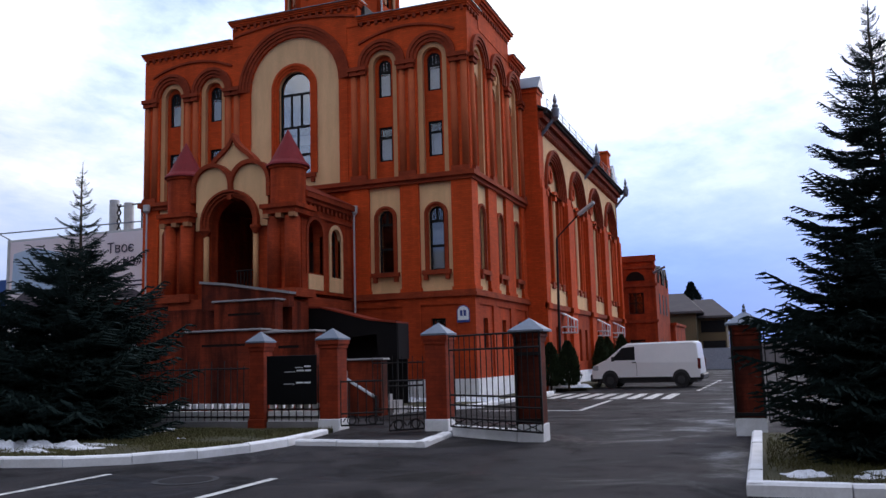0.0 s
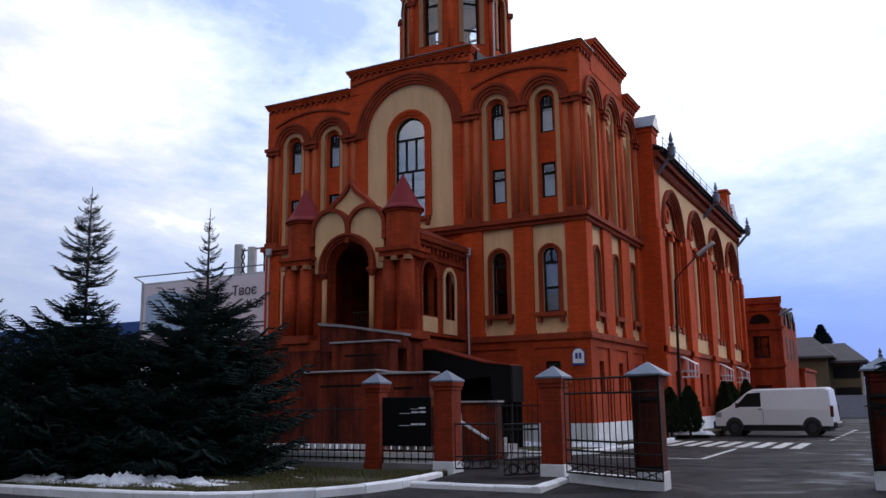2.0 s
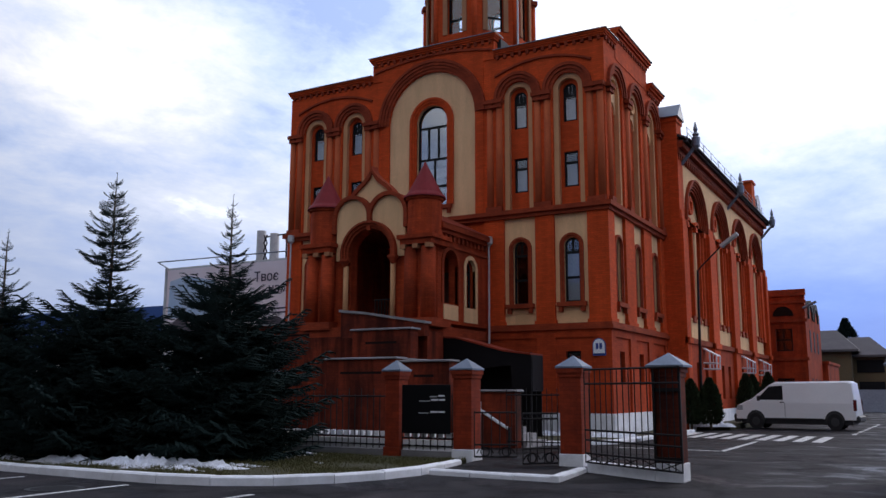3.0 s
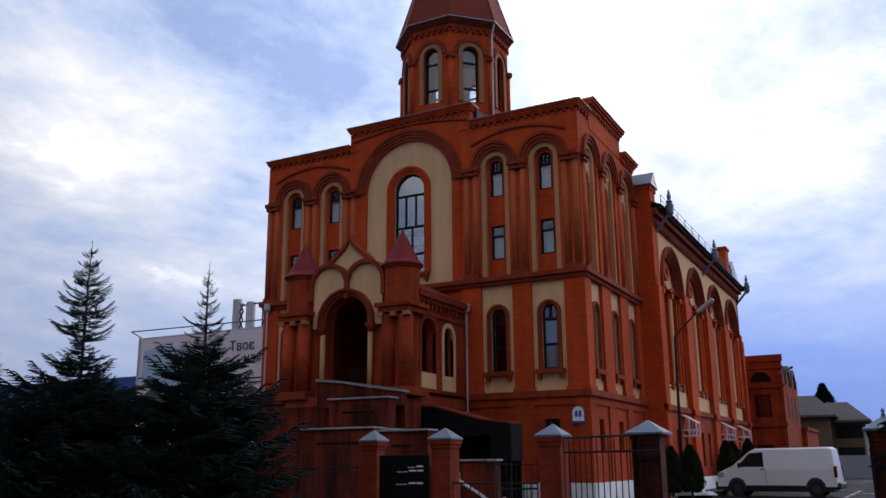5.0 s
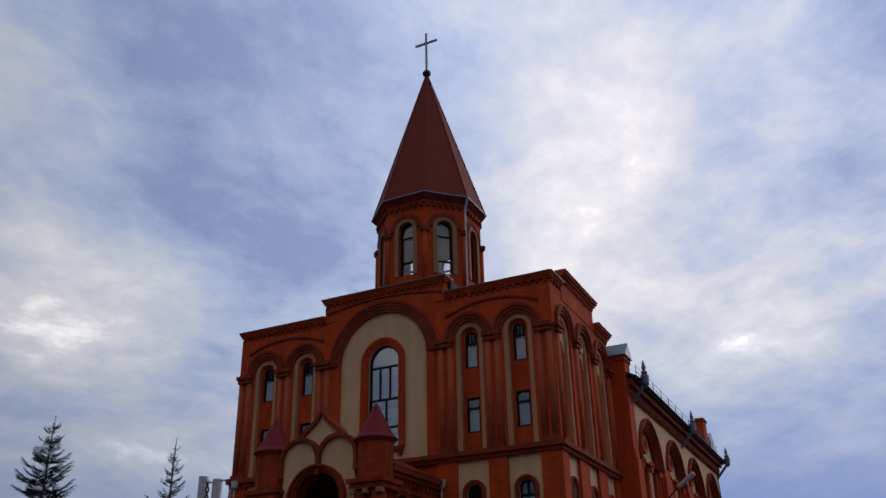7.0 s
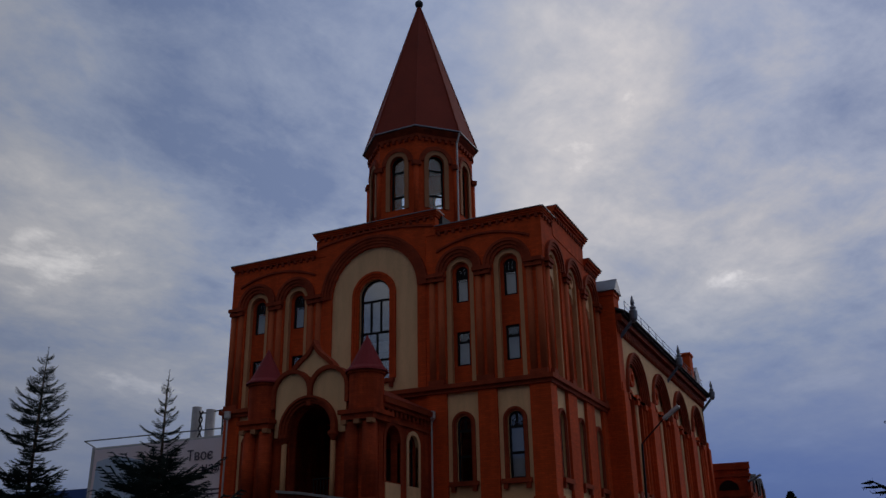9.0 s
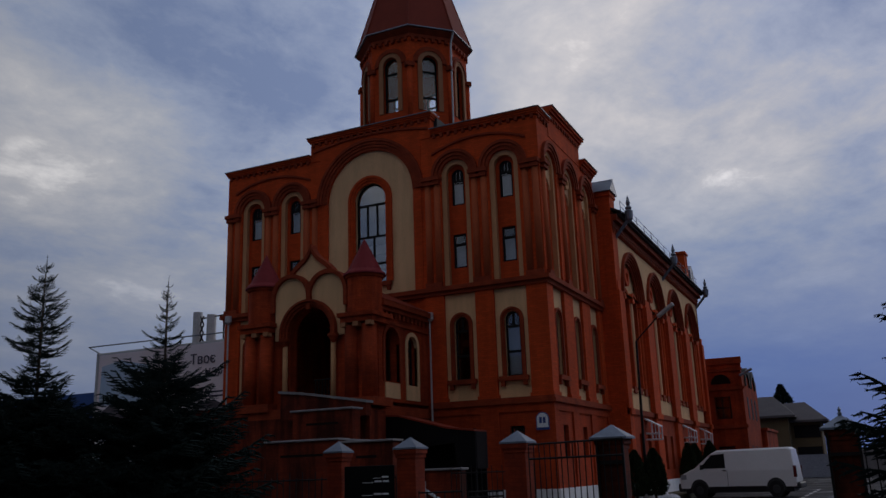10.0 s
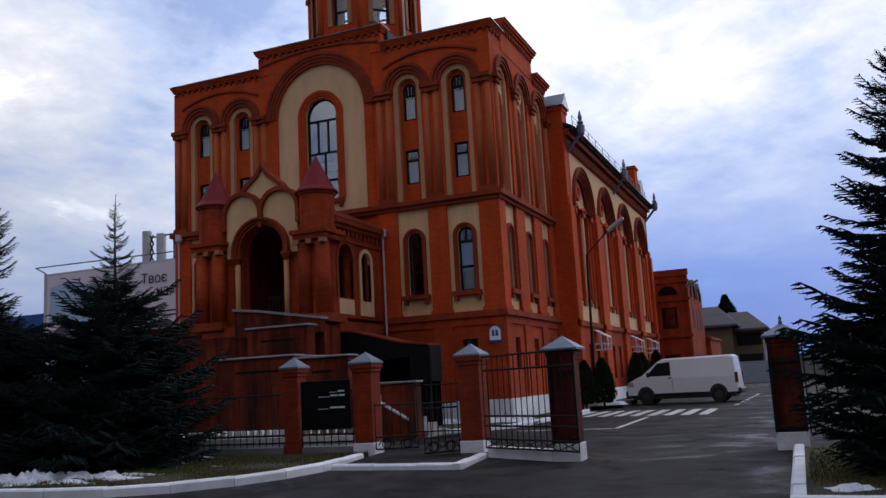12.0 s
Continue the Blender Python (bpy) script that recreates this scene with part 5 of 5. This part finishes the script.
for s in (-1, 1):
    y = s * 0.952
    for x in (-1.72, 1.68):
        arch_bm = ring(bmesh.new(), x, 0.36, 0.34, 0.42, y - 0.008 * s, y + 0.006 * s, lambda u, d, z: Vector((u, d, z)))
        part("wheel_arch", arch_bm, PLASTIC, van)
        part("wheel_well", prism(bmesh.new(), arc(x, 0.4, 0.37) + [(x + 0.37, 0.3), (x - 0.37, 0.3)], y - 0.02 * s, y + 0.004 * s), PLASTIC, van)
        bm = tube(bmesh.new(), (x, y - 0.2 * s, 0.33), (x, y + 0.012 * s, 0.33), 0.33, n=28)
        wh = part("wheel", bm, TYRE, van)
        part("rim", tube(bmesh.new(), (x, y - 0.0 * s, 0.33), (x, y + 0.02 * s, 0.33), 0.19, 0.16, 20), PLASTIC, wh)
    win = prism(bmesh.new(), [(-1.66, 1.2), (-1.1, 1.74), (-0.5, 1.78), (-0.48, 1.2)], s * 0.9, s * 0.955)
    for v in win.verts:
        v.co.y -= s * 0.118 * max(0, v.co.z - 1.05) * 1.0
    part("side_window", win, FRAME, van, "dark tinted cab window")
    part("door_seam", boxes((-0.42, -0.405, s * 0.951 - 0.002, s * 0.951 + 0.002, 0.5, 1.1)), PLASTIC, van)
    part("handle", boxes((-0.62, -0.44, s * 0.955 - 0.015, s * 0.955 + 0.015, 1.08, 1.12)), PLASTIC, van)
    part("side_rub_strip", boxes((-1.3, 1.25, s * 0.953 - 0.008, s * 0.953 + 0.008, 0.42, 0.47)), PLASTIC, van)
    part("mirror", boxes((-1.62, -1.48, s * 0.96 - 0.06, s * 0.96 + 0.12 * s + 0.06, 1.16, 1.36)), PLASTIC, van)
    part("tail_lamp", boxes((2.47, 2.6, s * 0.9 - 0.05, s * 0.9 + 0.05, 0.78, 1.22)), LAMP_RED, van)
    part("headlamp", boxes((-2.56, -2.3, s * 0.82 - 0.14, s * 0.82 + 0.128, 0.78, 0.98)), LAMP_CLEAR, van)
part("front_bumper", box(bmesh.new(), -2.72, -2.4, -0.93, 0.93, 0.28, 0.62, bevel=0.05), PLASTIC, van)
part("rear_bumper", box(bmesh.new(), 2.4, 2.72, -0.93, 0.93, 0.34, 0.58, bevel=0.05), PLASTIC, van)
part("windscreen", prism(bmesh.new(), [(-1.9, 1.22), (-1.95, 1.23), (-1.14, 1.82), (-1.08, 1.8)], -0.78, 0.78), FRAME, van, "dark windscreen")
part("underbody", boxes((-2.4, 2.4, -0.8, 0.8, 0.22, 0.44)), PLASTIC, van)
van.matrix_basis = pose(-4.95, 39.0, 0, 0, 0, -3) @ Matrix.Diagonal((0.89, 1, 1.0, 1))

# ---- street lamp ----
lamp = thing("street_lamp", (-8.05, 35.6, 0), "dark slender street lamp with a long grey angled head", "street lamp")
part("pole", tube(bmesh.new(), (-8.17, 35.6, 0), (-8.06, 35.6, 6.45), 0.07, 0.045, 12), IRON, lamp)
part("arm", line_tube(bmesh.new(), [(-8.06, 35.6, 6.42), (-7.9, 35.6, 6.6), (-7.05, 35.6, 7.4)], 0.03), IRON, lamp)
bm = box(bmesh.new(), 0, 0.85, -0.13, 0.13, -0.07, 0.07, bevel=0.03)
bmesh.ops.transform(bm, matrix=pose(-7.1, 35.6, 7.35, 0, -35, 0), verts=bm.verts)
part("head", bm, PIPE, lamp, "long pale grey lamp head")
lamp2 = thing("wall_lamp", (-6.8, 58, 6.8), "grey lamp head on the corner of the brick annex", "lamp")
bm = box(bmesh.new(), 0, 0.9, -0.12, 0.12, -0.07, 0.07, bevel=0.03)
bmesh.ops.transform(bm, matrix=pose(-6.75, 57.9, 6.75, 0, -25, 0), verts=bm.verts)
part("head", bm, ROOF_GREY, lamp2)

# ---- annex, villa and distance ----
annex = thing("annex", (-8, 58, 0), "two-storey red brick annex with a curved gable beside the nave", "building")
ax = lambda u, d, z: Vector((u, 58 + d, z))
part("front_wall", wall(wall(bmesh.new(), -10.5, -6.65, 0, 3.9, 0.0, 0.4, [(-8.0, 0.5, 1.0, 2.4, False)], ax), -10.5, -6.65, 3.9, 7.9, 0.0, 0.4, [(-7.95, 0.5, 4.1, 5.5, False)], ax), BLOTCHED_BRICK, annex)
part("side_wall", boxes((-7.05, -6.65, 58.4, 66, 0, 6.9)), BLOTCHED_BRICK, annex)
for z, h in ((7.55, 0.42), (7.1, 0.16), (5.9, 0.2), (3.5, 0.2)):
    part("string_course", boxes((-10.5, -6.55, 57.9, 58.02, z, z + h)), BRICK_DARK, annex)
part("roof", boxes((-10.5, -6.9, 58.4, 66, 6.9, 7.1)), ROOF_DARK, annex)
# near-black wall added so that no sky shows through the windows
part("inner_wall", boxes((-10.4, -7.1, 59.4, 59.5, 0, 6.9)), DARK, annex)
# flat dark plate on the wall, painted as the shade of an arched recess
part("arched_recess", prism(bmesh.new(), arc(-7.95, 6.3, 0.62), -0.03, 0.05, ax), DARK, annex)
part("side_gable", ring(ring(bmesh.new(), 60.5, 6.2, 0.9, 1.25, -0.1, 0.3, lambda u, d, z: Vector((-6.65 - d, u, z))), 63.5, 6.2, 0.9, 1.25, -0.1, 0.3, lambda u, d, z: Vector((-6.65 - d, u, z))), ROOF_DARK, annex)
for z0, z1 in ((1.0, 2.4), (4.1, 5.5)):
    window(annex, ax, -8.0, 0.15, 0.5, z0, z1, False, bars=((z0 + z1) / 2,), cross=((0.0, z0, z1),))
    for y in (60, 62, 64):
        part("side_window", boxes((-6.66, -6.63, y - 0.3, y + 0.3, z0, z1)), FRAME, annex)
part("low_wing", boxes((-9, -6.3, 66, 74, 0, 3.5), (-9.1, -6.2, 65.9, 74.1, 3.5, 3.7)), BLOTCHED_BRICK, annex)


def house(x0, x1, y0, y1, eave, ridge, label, wins, over=0.7):
    h = thing("house", ((x0 + x1) / 2, y0, 0), label, "house")
    part("wall", boxes((x0, x1, y0, y1, 0, eave)), PALE_WALL, h)
    bm = bmesh.new()
    a = [bm.verts.new(v) for v in ((x0 - over, y0 - over, eave), (x1 + over, y0 - over, eave), (x1 + over, y1 + over, eave), (x0 - over, y1 + over, eave))]
    b = [bm.verts.new(v) for v in ((x0 - over, y0 - over, eave + 0.2), (x1 + over, y0 - over, eave + 0.2), (x1 + over, y1 + over, eave + 0.2), (x0 - over, y1 + over, eave + 0.2))]
    my, q = (y0 + y1) / 2, 1.3
    t = [bm.verts.new((x0 + q, my, ridge)), bm.verts.new((x1 - q, my, ridge))]
    bm.faces.new(a[::-1])
    for i in range(4):
        bm.faces.new([a[i], a[(i + 1) % 4], b[(i + 1) % 4], b[i]])
    for f in ((b[0], b[1], t[1], t[0]), (b[1], b[2], t[1]), (b[2], b[3], t[0], t[1]), (b[3], b[0], t[0])):
        bm.faces.new(f)
    part("roof", bm, SLATE, h, "grey hipped tile roof")
    for u, z, w, hh in wins:
        wn = part("window", boxes((u - w - 0.08, u + w + 0.08, y0 - 0.06, y0 + 0.02, z - 0.08, z + hh + 0.08)), FRAME, h)
        part("pane", boxes((u - w, u + w, y0 - 0.075, y0 - 0.06, z, z + hh)), FRAME, wn)
    return h


house(-10.8, -6.4, 88, 94, 5.3, 7.5, "ochre rendered villa with a grey hipped tile roof", [(-8.1, 2.9, 0.5, 1.2)])
house(-8.2, -3.7, 90, 96, 4.85, 6.9, "villa wing with a band of upper windows under a hipped roof", [(-5.7, 3.5, 0.32, 1.0), (-4.95, 3.5, 0.32, 1.0), (-4.2, 3.5, 0.32, 1.0), (-4.9, 0.6, 1.0, 1.9)])
solo("yard_gate", boxes((-7.5, -1.2, 78, 78.2, 0, 1.8), (-7.6, -7.4, 77.9, 78.3, 0, 2.0)), GATE_GREY, "grey blue sheet metal yard gate and fence", "gate")
solo("yard_wall", boxes((-1.2, 40, 78, 78.3, 0, 2.2)), CONCRETE, "plain grey boundary wall", "wall", "structure")
solo("blue_warehouse", boxes((-100, -50, 64, 74, 6.4, 10.4), (-100, -50, 64.05, 74, 0, 3.0)), BLUE_SHEET, "blue sheet metal warehouse upper wall", "building")
solo("pale_warehouse", boxes((-100, -50, 63.5, 74, 2.5, 6.4)), PIPE, "pale lower warehouse wall with flat roof", "building")

# billboard
bill = thing("billboard", (-37.9, 40, 0), "large pale pink billboard with dark lettering on a steel frame", "billboard")
bz = lambda u, d, z: Vector((u, 40 + d, z))
part("sheet", boxes((-43.4, -32.3, 0, 0.1, 4.9, 9.35), m=bz), BILL, bill)
part("print_blue", prism(bmesh.new(), [(-43.2, 6.2), (-43.1, 8.6), (-41.5, 8.9), (-39.2, 8.4), (-38.5, 7.0), (-39.5, 6.0)], -0.02, 0.0, bz), BILL_BLUE, bill, "blurred blue picture area")
part("print_dark", prism(bmesh.new(), [(-43.2, 4.95), (-43.0, 5.7), (-42.0, 6.3), (-41.0, 5.6), (-40.2, 6.1), (-39.4, 4.95)], -0.04, -0.02, bz), BILL_DARK, bill)
part("print_shadow", prism(bmesh.new(), [(-36, 4.95), (-35.4, 5.8), (-34.0, 6.0), (-32.6, 5.3), (-32.5, 4.95)], -0.02, 0.0, bz), BILL_DARK, bill)
part("frame", boxes((-43.6, -43.4, -0.05, 0.2, 0, 9.5), (-32.3, -32.1, -0.05, 0.2, 0, 9.5), (-43.6, -32.1, 0.1, 0.25, 9.35, 9.5), m=bz), PIPE, bill)
part("truss", line_tube(line_tube(bmesh.new(), [(-43.5, 40.1, 9.5), (-43.5, 39.2, 9.8), (-32.2, 39.2, 9.7), (-32.2, 40.1, 9.5)], 0.04), [(-38, 40.1, 9.5), (-38, 39.2, 9.75)], 0.04), ROOF_GREY, bill)


def lettering(text, x, z, size):
    cu = bpy.data.curves.new("lettering", "FONT")
    cu.body, cu.size, cu.extrude = text, size, 0.01
    cu.materials.append(INK)
    ob = new("lettering", cu)
    ob.parent = bill
    ob.matrix_parent_inverse = WORLD[bill].inverted()
    ob.matrix_basis = pose(x, 39.96, z, 90, 0, 0)
    return ob


lettering("Твоє", -35.9, 8.15, 0.84)
lettering("на»", -34.75, 7.4, 0.84)
for x0, x1, z in ((-36.4, -33.2, 6.4), (-35.8, -32.9, 6.15)):
    part("text_bar", boxes((x0, x1, -0.02, 0.0, z, z + 0.09), m=bz), INK, bill)
tank = thing("rooftop_chimneys", (-34.8, 46, 0), "steel flue stacks with a lattice mast behind the billboard", "chimney")
for x, top in ((-41.65, 13.0), (-40.4, 12.7)):
    part("flue", tube(bmesh.new(), (x, 47, 0), (x, 47, top), 0.33, n=16), PIPE, tank)
part("mast", line_tube(line_tube(bmesh.new(), [(-39.3, 47, 0), (-39.3, 47, 12.6)], 0.06), [(-41.9, 47, 12.5), (-39.3, 47, 12.6)], 0.05), IRON, tank)
bm = bmesh.new()
for k in range(6):
    z = 9 + 0.6 * k
    tube(bm, (-41.05, 46.6, z), (-40.75, 46.6, z + 0.6), 0.05, n=6)
    tube(bm, (-40.75, 46.6, z), (-41.05, 46.6, z + 0.6), 0.05, n=6)
part("lattice", bm, IRON, tank)

DARK_WALL = material("grey_brown_sky_block", (0.09, 0.08, 0.075), 0.9, second=(0.06, 0.05, 0.05), scale=0.3, grain=8, amount=0.6, bump=0.1)
# unseen plain walls, added to keep low sky light off the lower church
solo("street_wall_south", boxes((-90, 40, -16, -14, 0, 11)), DARK_WALL, "unseen plain wall added to block low sky from behind", "wall", "structure")
solo("street_wall_east", boxes((26, 28, -14, 45, 0, 11)), DARK_WALL, "unseen plain wall added to block low sky from the right", "wall", "structure")

# ---- spruces and clipped bushes ----


def sleeve(rng, a, b, r, needles, out_v, out_f):
    """A thin twig from a to b with needle blades standing off it."""
    w = b - a
    ln = np.linalg.norm(w)
    w = w / ln
    s = np.cross(w, (0.1, 0.2, 0.97))
    s /= np.linalg.norm(s)
    t = np.cross(w, s)
    k = len(out_v)
    for c, rr in ((a, r * 0.7), (a + w * ln * 0.45, r), (b, r * 0.2)):
        for q in range(3):
            an = 2.094 * q
            out_v.append(c + rr * (s * np.cos(an) + t * np.sin(an)))
    for i in (0, 3):
        for q in range(3):
            e = (q + 1) % 3
            out_f.append((k + i + q, k + i + e, k + i + 3 + e))
            out_f.append((k + i + q, k + i + 3 + e, k + i + 3 + q))
    n = max(4, int(ln * needles))
    for i in range(n):
        an, p = rng.uniform(0, 6.283), rng.uniform(0.0, 1.0)
        o = s * np.cos(an) + t * np.sin(an)
        base = a + w * ln * p
        tipv = base + o * rng.uniform(0.022, 0.04) + w * rng.uniform(0.012, 0.035)
        q = np.cross(o, w) * 0.008
        k = len(out_v)
        out_v.extend((base - q, base + q, tipv))
        out_f.append((k, k + 1, k + 2))


def branch(rng, thick=0.016, needles=44):
    """A spruce branch one metre long along x, with side twigs that point forward and droop a little."""
    v, f = [], []
    line = [np.array((t, 0.03 * np.sin(4 * t + rng.uniform(0, 3)), -0.10 * np.sin(2.6 * t) + 0.16 * t * t)) for t in np.linspace(0, 1, 7)]
    for a, b in zip(line, line[1:]):
        sleeve(rng, a, b, thick, needles, v, f)
    for i in range(15):
        t = 0.12 + 0.86 * i / 14
        j = min(int(t * 6), 5)
        p = line[j] + (line[j + 1] - line[j]) * (t * 6 - j)
        for sgn in (-1, 1):
            if rng.uniform() < 0.1:
                continue
            ln = (0.42 * (1 - t) + 0.10) * rng.uniform(0.7, 1.15)
            an = radians(rng.uniform(38, 58))
            end = p + np.array((np.cos(an) * ln, sgn * np.sin(an) * ln, rng.uniform(-0.09, 0.05) * ln * 4 * 0.4 - 0.02))
            sleeve(rng, p, end, thick * 0.8, needles, v, f)
            if ln > 0.24:
                for q in (0.4, 0.7):
                    m = p + (end - p) * q
                    l2 = ln * 0.38
                    a2 = sgn * (an + radians(rng.choice((-42, 38))))
                    sleeve(rng, m, m + np.array((np.cos(a2) * l2, np.sin(a2) * l2, rng.uniform(-0.03, 0.03))), thick * 0.7, needles, v, f)
    return np.array(v), np.array(f)


_rng = np.random.default_rng(11)
BRANCHES = [branch(_rng) for _ in range(4)]


def spruce(x, y, h, profile, seed, label, density=1.0, z0=0.1):
    """Trunk with whorls of branches; profile gives the crown's radius at parts of the height."""
    rng = np.random.default_rng(seed)
    tree = thing("spruce", (x, y, z0), label, "tree", "blue spruces")
    tr = tube(bmesh.new(), (x, y, z0 - 0.1), (x + 0.03, y, z0 + h * 0.5), 0.011 * h + 0.05, 0.04, 10)
    tube(tr, (x + 0.03, y, z0 + h * 0.5), (x, y, z0 + h * 0.93), 0.04, 0.014, 8)
    part("trunk", tr, BARK, tree, smooth=True)
    vs, fs, off = [], [], 0
    z = 0.05
    while z < h * 0.97:
        f = z / h
        rad = float(np.interp(f, *profile))
        n = int(max(4, round((5 + 6 * min(rad, 1.8) / 1.8) * density)))
        a0 = rng.uniform(0, 6.28)
        for i in range(n):
            a = a0 + 6.283 * i / n + rng.uniform(-0.25, 0.25)
            ln = rad * rng.choice((rng.uniform(0.4, 0.75), rng.uniform(0.75, 1.0), rng.uniform(0.9, 1.25)))
            tilt = np.interp(f, (0, 0.35, 0.7, 1.0), (-0.14, 0.04, 0.30, 0.8)) + rng.uniform(-0.2, 0.2)
            bv, bf = BRANCHES[rng.integers(4)]
            sc = np.array((ln, ln * 0.85 + 0.05, ln * 0.9))
            p = bv * sc
            ct, st, ca, sa = np.cos(tilt), np.sin(tilt), np.cos(a), np.sin(a)
            p = np.stack([p[:, 0] * ct - p[:, 2] * st, p[:, 1], p[:, 0] * st + p[:, 2] * ct], 1)
            p = np.stack([x + p[:, 0] * ca - p[:, 1] * sa, y + p[:, 0] * sa + p[:, 1] * ca, z0 + z + rng.uniform(-0.08, 0.08) + p[:, 2]], 1)
            vs.append(p)
            fs.append(bf + off)
            off += len(p)
        if f < 0.66:
            # short inner branches that fill the crown
            for i in range(9 if f < 0.4 else 5):
                a, bv = rng.uniform(0, 6.283), BRANCHES[rng.integers(4)]
                ln, tilt = rad * rng.uniform(0.45, 0.7), rng.uniform(-0.3, 0.7)
                p = bv[0] * (ln, ln, ln)
                ct, st, ca, sa = np.cos(tilt), np.sin(tilt), np.cos(a), np.sin(a)
                p = np.stack([p[:, 0] * ct - p[:, 2] * st, p[:, 1], p[:, 0] * st + p[:, 2] * ct], 1)
                vs.append(np.stack([x + p[:, 0] * ca - p[:, 1] * sa, y + p[:, 0] * sa + p[:, 1] * ca, z0 + z + p[:, 2]], 1))
                fs.append(bv[1] + off)
                off += len(p)
        z += np.interp(f, (0, 0.5, 1), (0.11, 0.17, 0.22)) * rng.uniform(0.8, 1.25)
    v, f = [], []
    sleeve(rng, np.array((x, y, z0 + h * 0.9)), np.array((x + 0.02, y, z0 + h)), 0.014, 45, v, f)
    vs.append(np.array(v))
    fs.append(np.array(f) + off)
    v, f = np.concatenate(vs), np.concatenate(fs)
    me = bpy.data.meshes.new("crown")
    me.from_pydata(v.tolist(), [], f.tolist())
    me.materials.append(NEEDLE)
    part("crown", me, NEEDLE, tree)
    return tree


FULL = ((0, 0.2, 0.44, 0.55, 0.6, 0.66, 0.77, 0.92, 1.0), (1.85, 2.0, 1.62, 1.25, 1.0, 0.62, 0.34, 0.15, 0.06))
WAIST = ((0, 0.2, 0.44, 0.52, 0.6, 0.72, 0.8, 0.92, 1.0), (2.1, 2.2, 1.55, 0.9, 0.45, 0.72, 0.62, 0.27, 0.07))
TALL = ((0, 0.12, 0.28, 0.4, 0.51, 0.58, 0.65, 0.76, 0.88, 1.0), (1.3, 1.5, 1.62, 1.2, 1.0, 0.92, 0.8, 0.57, 0.3, 0.06))
spruce(-12.95, 13.65, 5.6, FULL, 21, "dark blue spruce with a thin leader on the lawn", 1.15)
spruce(-15.55, 12.7, 6.2, WAIST, 22, "dark blue spruce with a sparse waist on the lawn", 1.1)
spruce(-19.0, 12.5, 5.2, FULL, 23, "dark blue spruce with low spreading branches", 0.7)
spruce(1.5, 11.9, 5.85, TALL, 25, "tall blue spruce with dense branches beside the driveway", 1.55)


def leafy(name, x, y, z0, h, r, n, seed, mat, label, category, group="", size=1.0):
    """A clipped conifer: short stem and a crown of many small sprays."""
    rng = np.random.default_rng(seed)
    tree = thing(name, (x, y, z0), label, category, group)
    part("stem", tube(bmesh.new(), (x, y, z0 - 0.1), (x, y, z0 + h * 0.6), 0.05, 0.02), BARK, tree)
    f = rng.uniform(0.0, 1.0, n) ** 0.8
    prof = np.interp(f, (0, 0.12, 0.4, 0.8, 1), (0.55, 0.95, 1.0, 0.55, 0.04)) * r
    rr, a = prof * np.sqrt(rng.uniform(0.45, 1.0, n)), rng.uniform(0, 6.283, n)
    rr *= 1 + 0.14 * np.sin(a * 5 + f * 9) + rng.normal(0, 0.05, n)
    c = np.stack([x + rr * np.cos(a), y + rr * np.sin(a), z0 + 0.1 + f * h], 1)
    d = rng.normal(0, 1, (n, 3)) * 0.5 + np.stack([np.cos(a), np.sin(a), np.full(n, 1.3)], 1)
    d /= np.linalg.norm(d, axis=1)[:, None]
    s = np.cross(d, rng.normal(0, 1, (n, 3)))
    s /= np.linalg.norm(s, axis=1)[:, None]
    v = np.stack([c - s * 0.035 * size, c + s * 0.035 * size, c + d * 0.13 * size], 1).reshape(-1, 3)
    me = bpy.data.meshes.new("crown")
    me.from_pydata(v.tolist(), [], np.arange(3 * n).reshape(-1, 3).tolist())
    me.materials.append(mat)
    part("crown", me, mat, tree)
    return tree


for i, (x, y, h, r) in enumerate(((-8.4, 34.9, 1.7, 0.4), (-7.75, 35.3, 1.75, 0.44), (-8.0, 44.4, 2.1, 0.42), (-7.95, 46.0, 2.1, 0.45), (-7.9, 50.5, 2.3, 0.5))):
    leafy("thuja", x, y, 0.15, h, r, 5000, 60 + i, THUJA, "dark clipped conical thuja beside the church wall", "bush", "clipped thujas")
leafy("far_conifer", -8.2, 108, 0, 9.7, 1.9, 6000, 90, NEEDLE, "dark conifer rising behind the villa roofs", "tree", size=2.6)
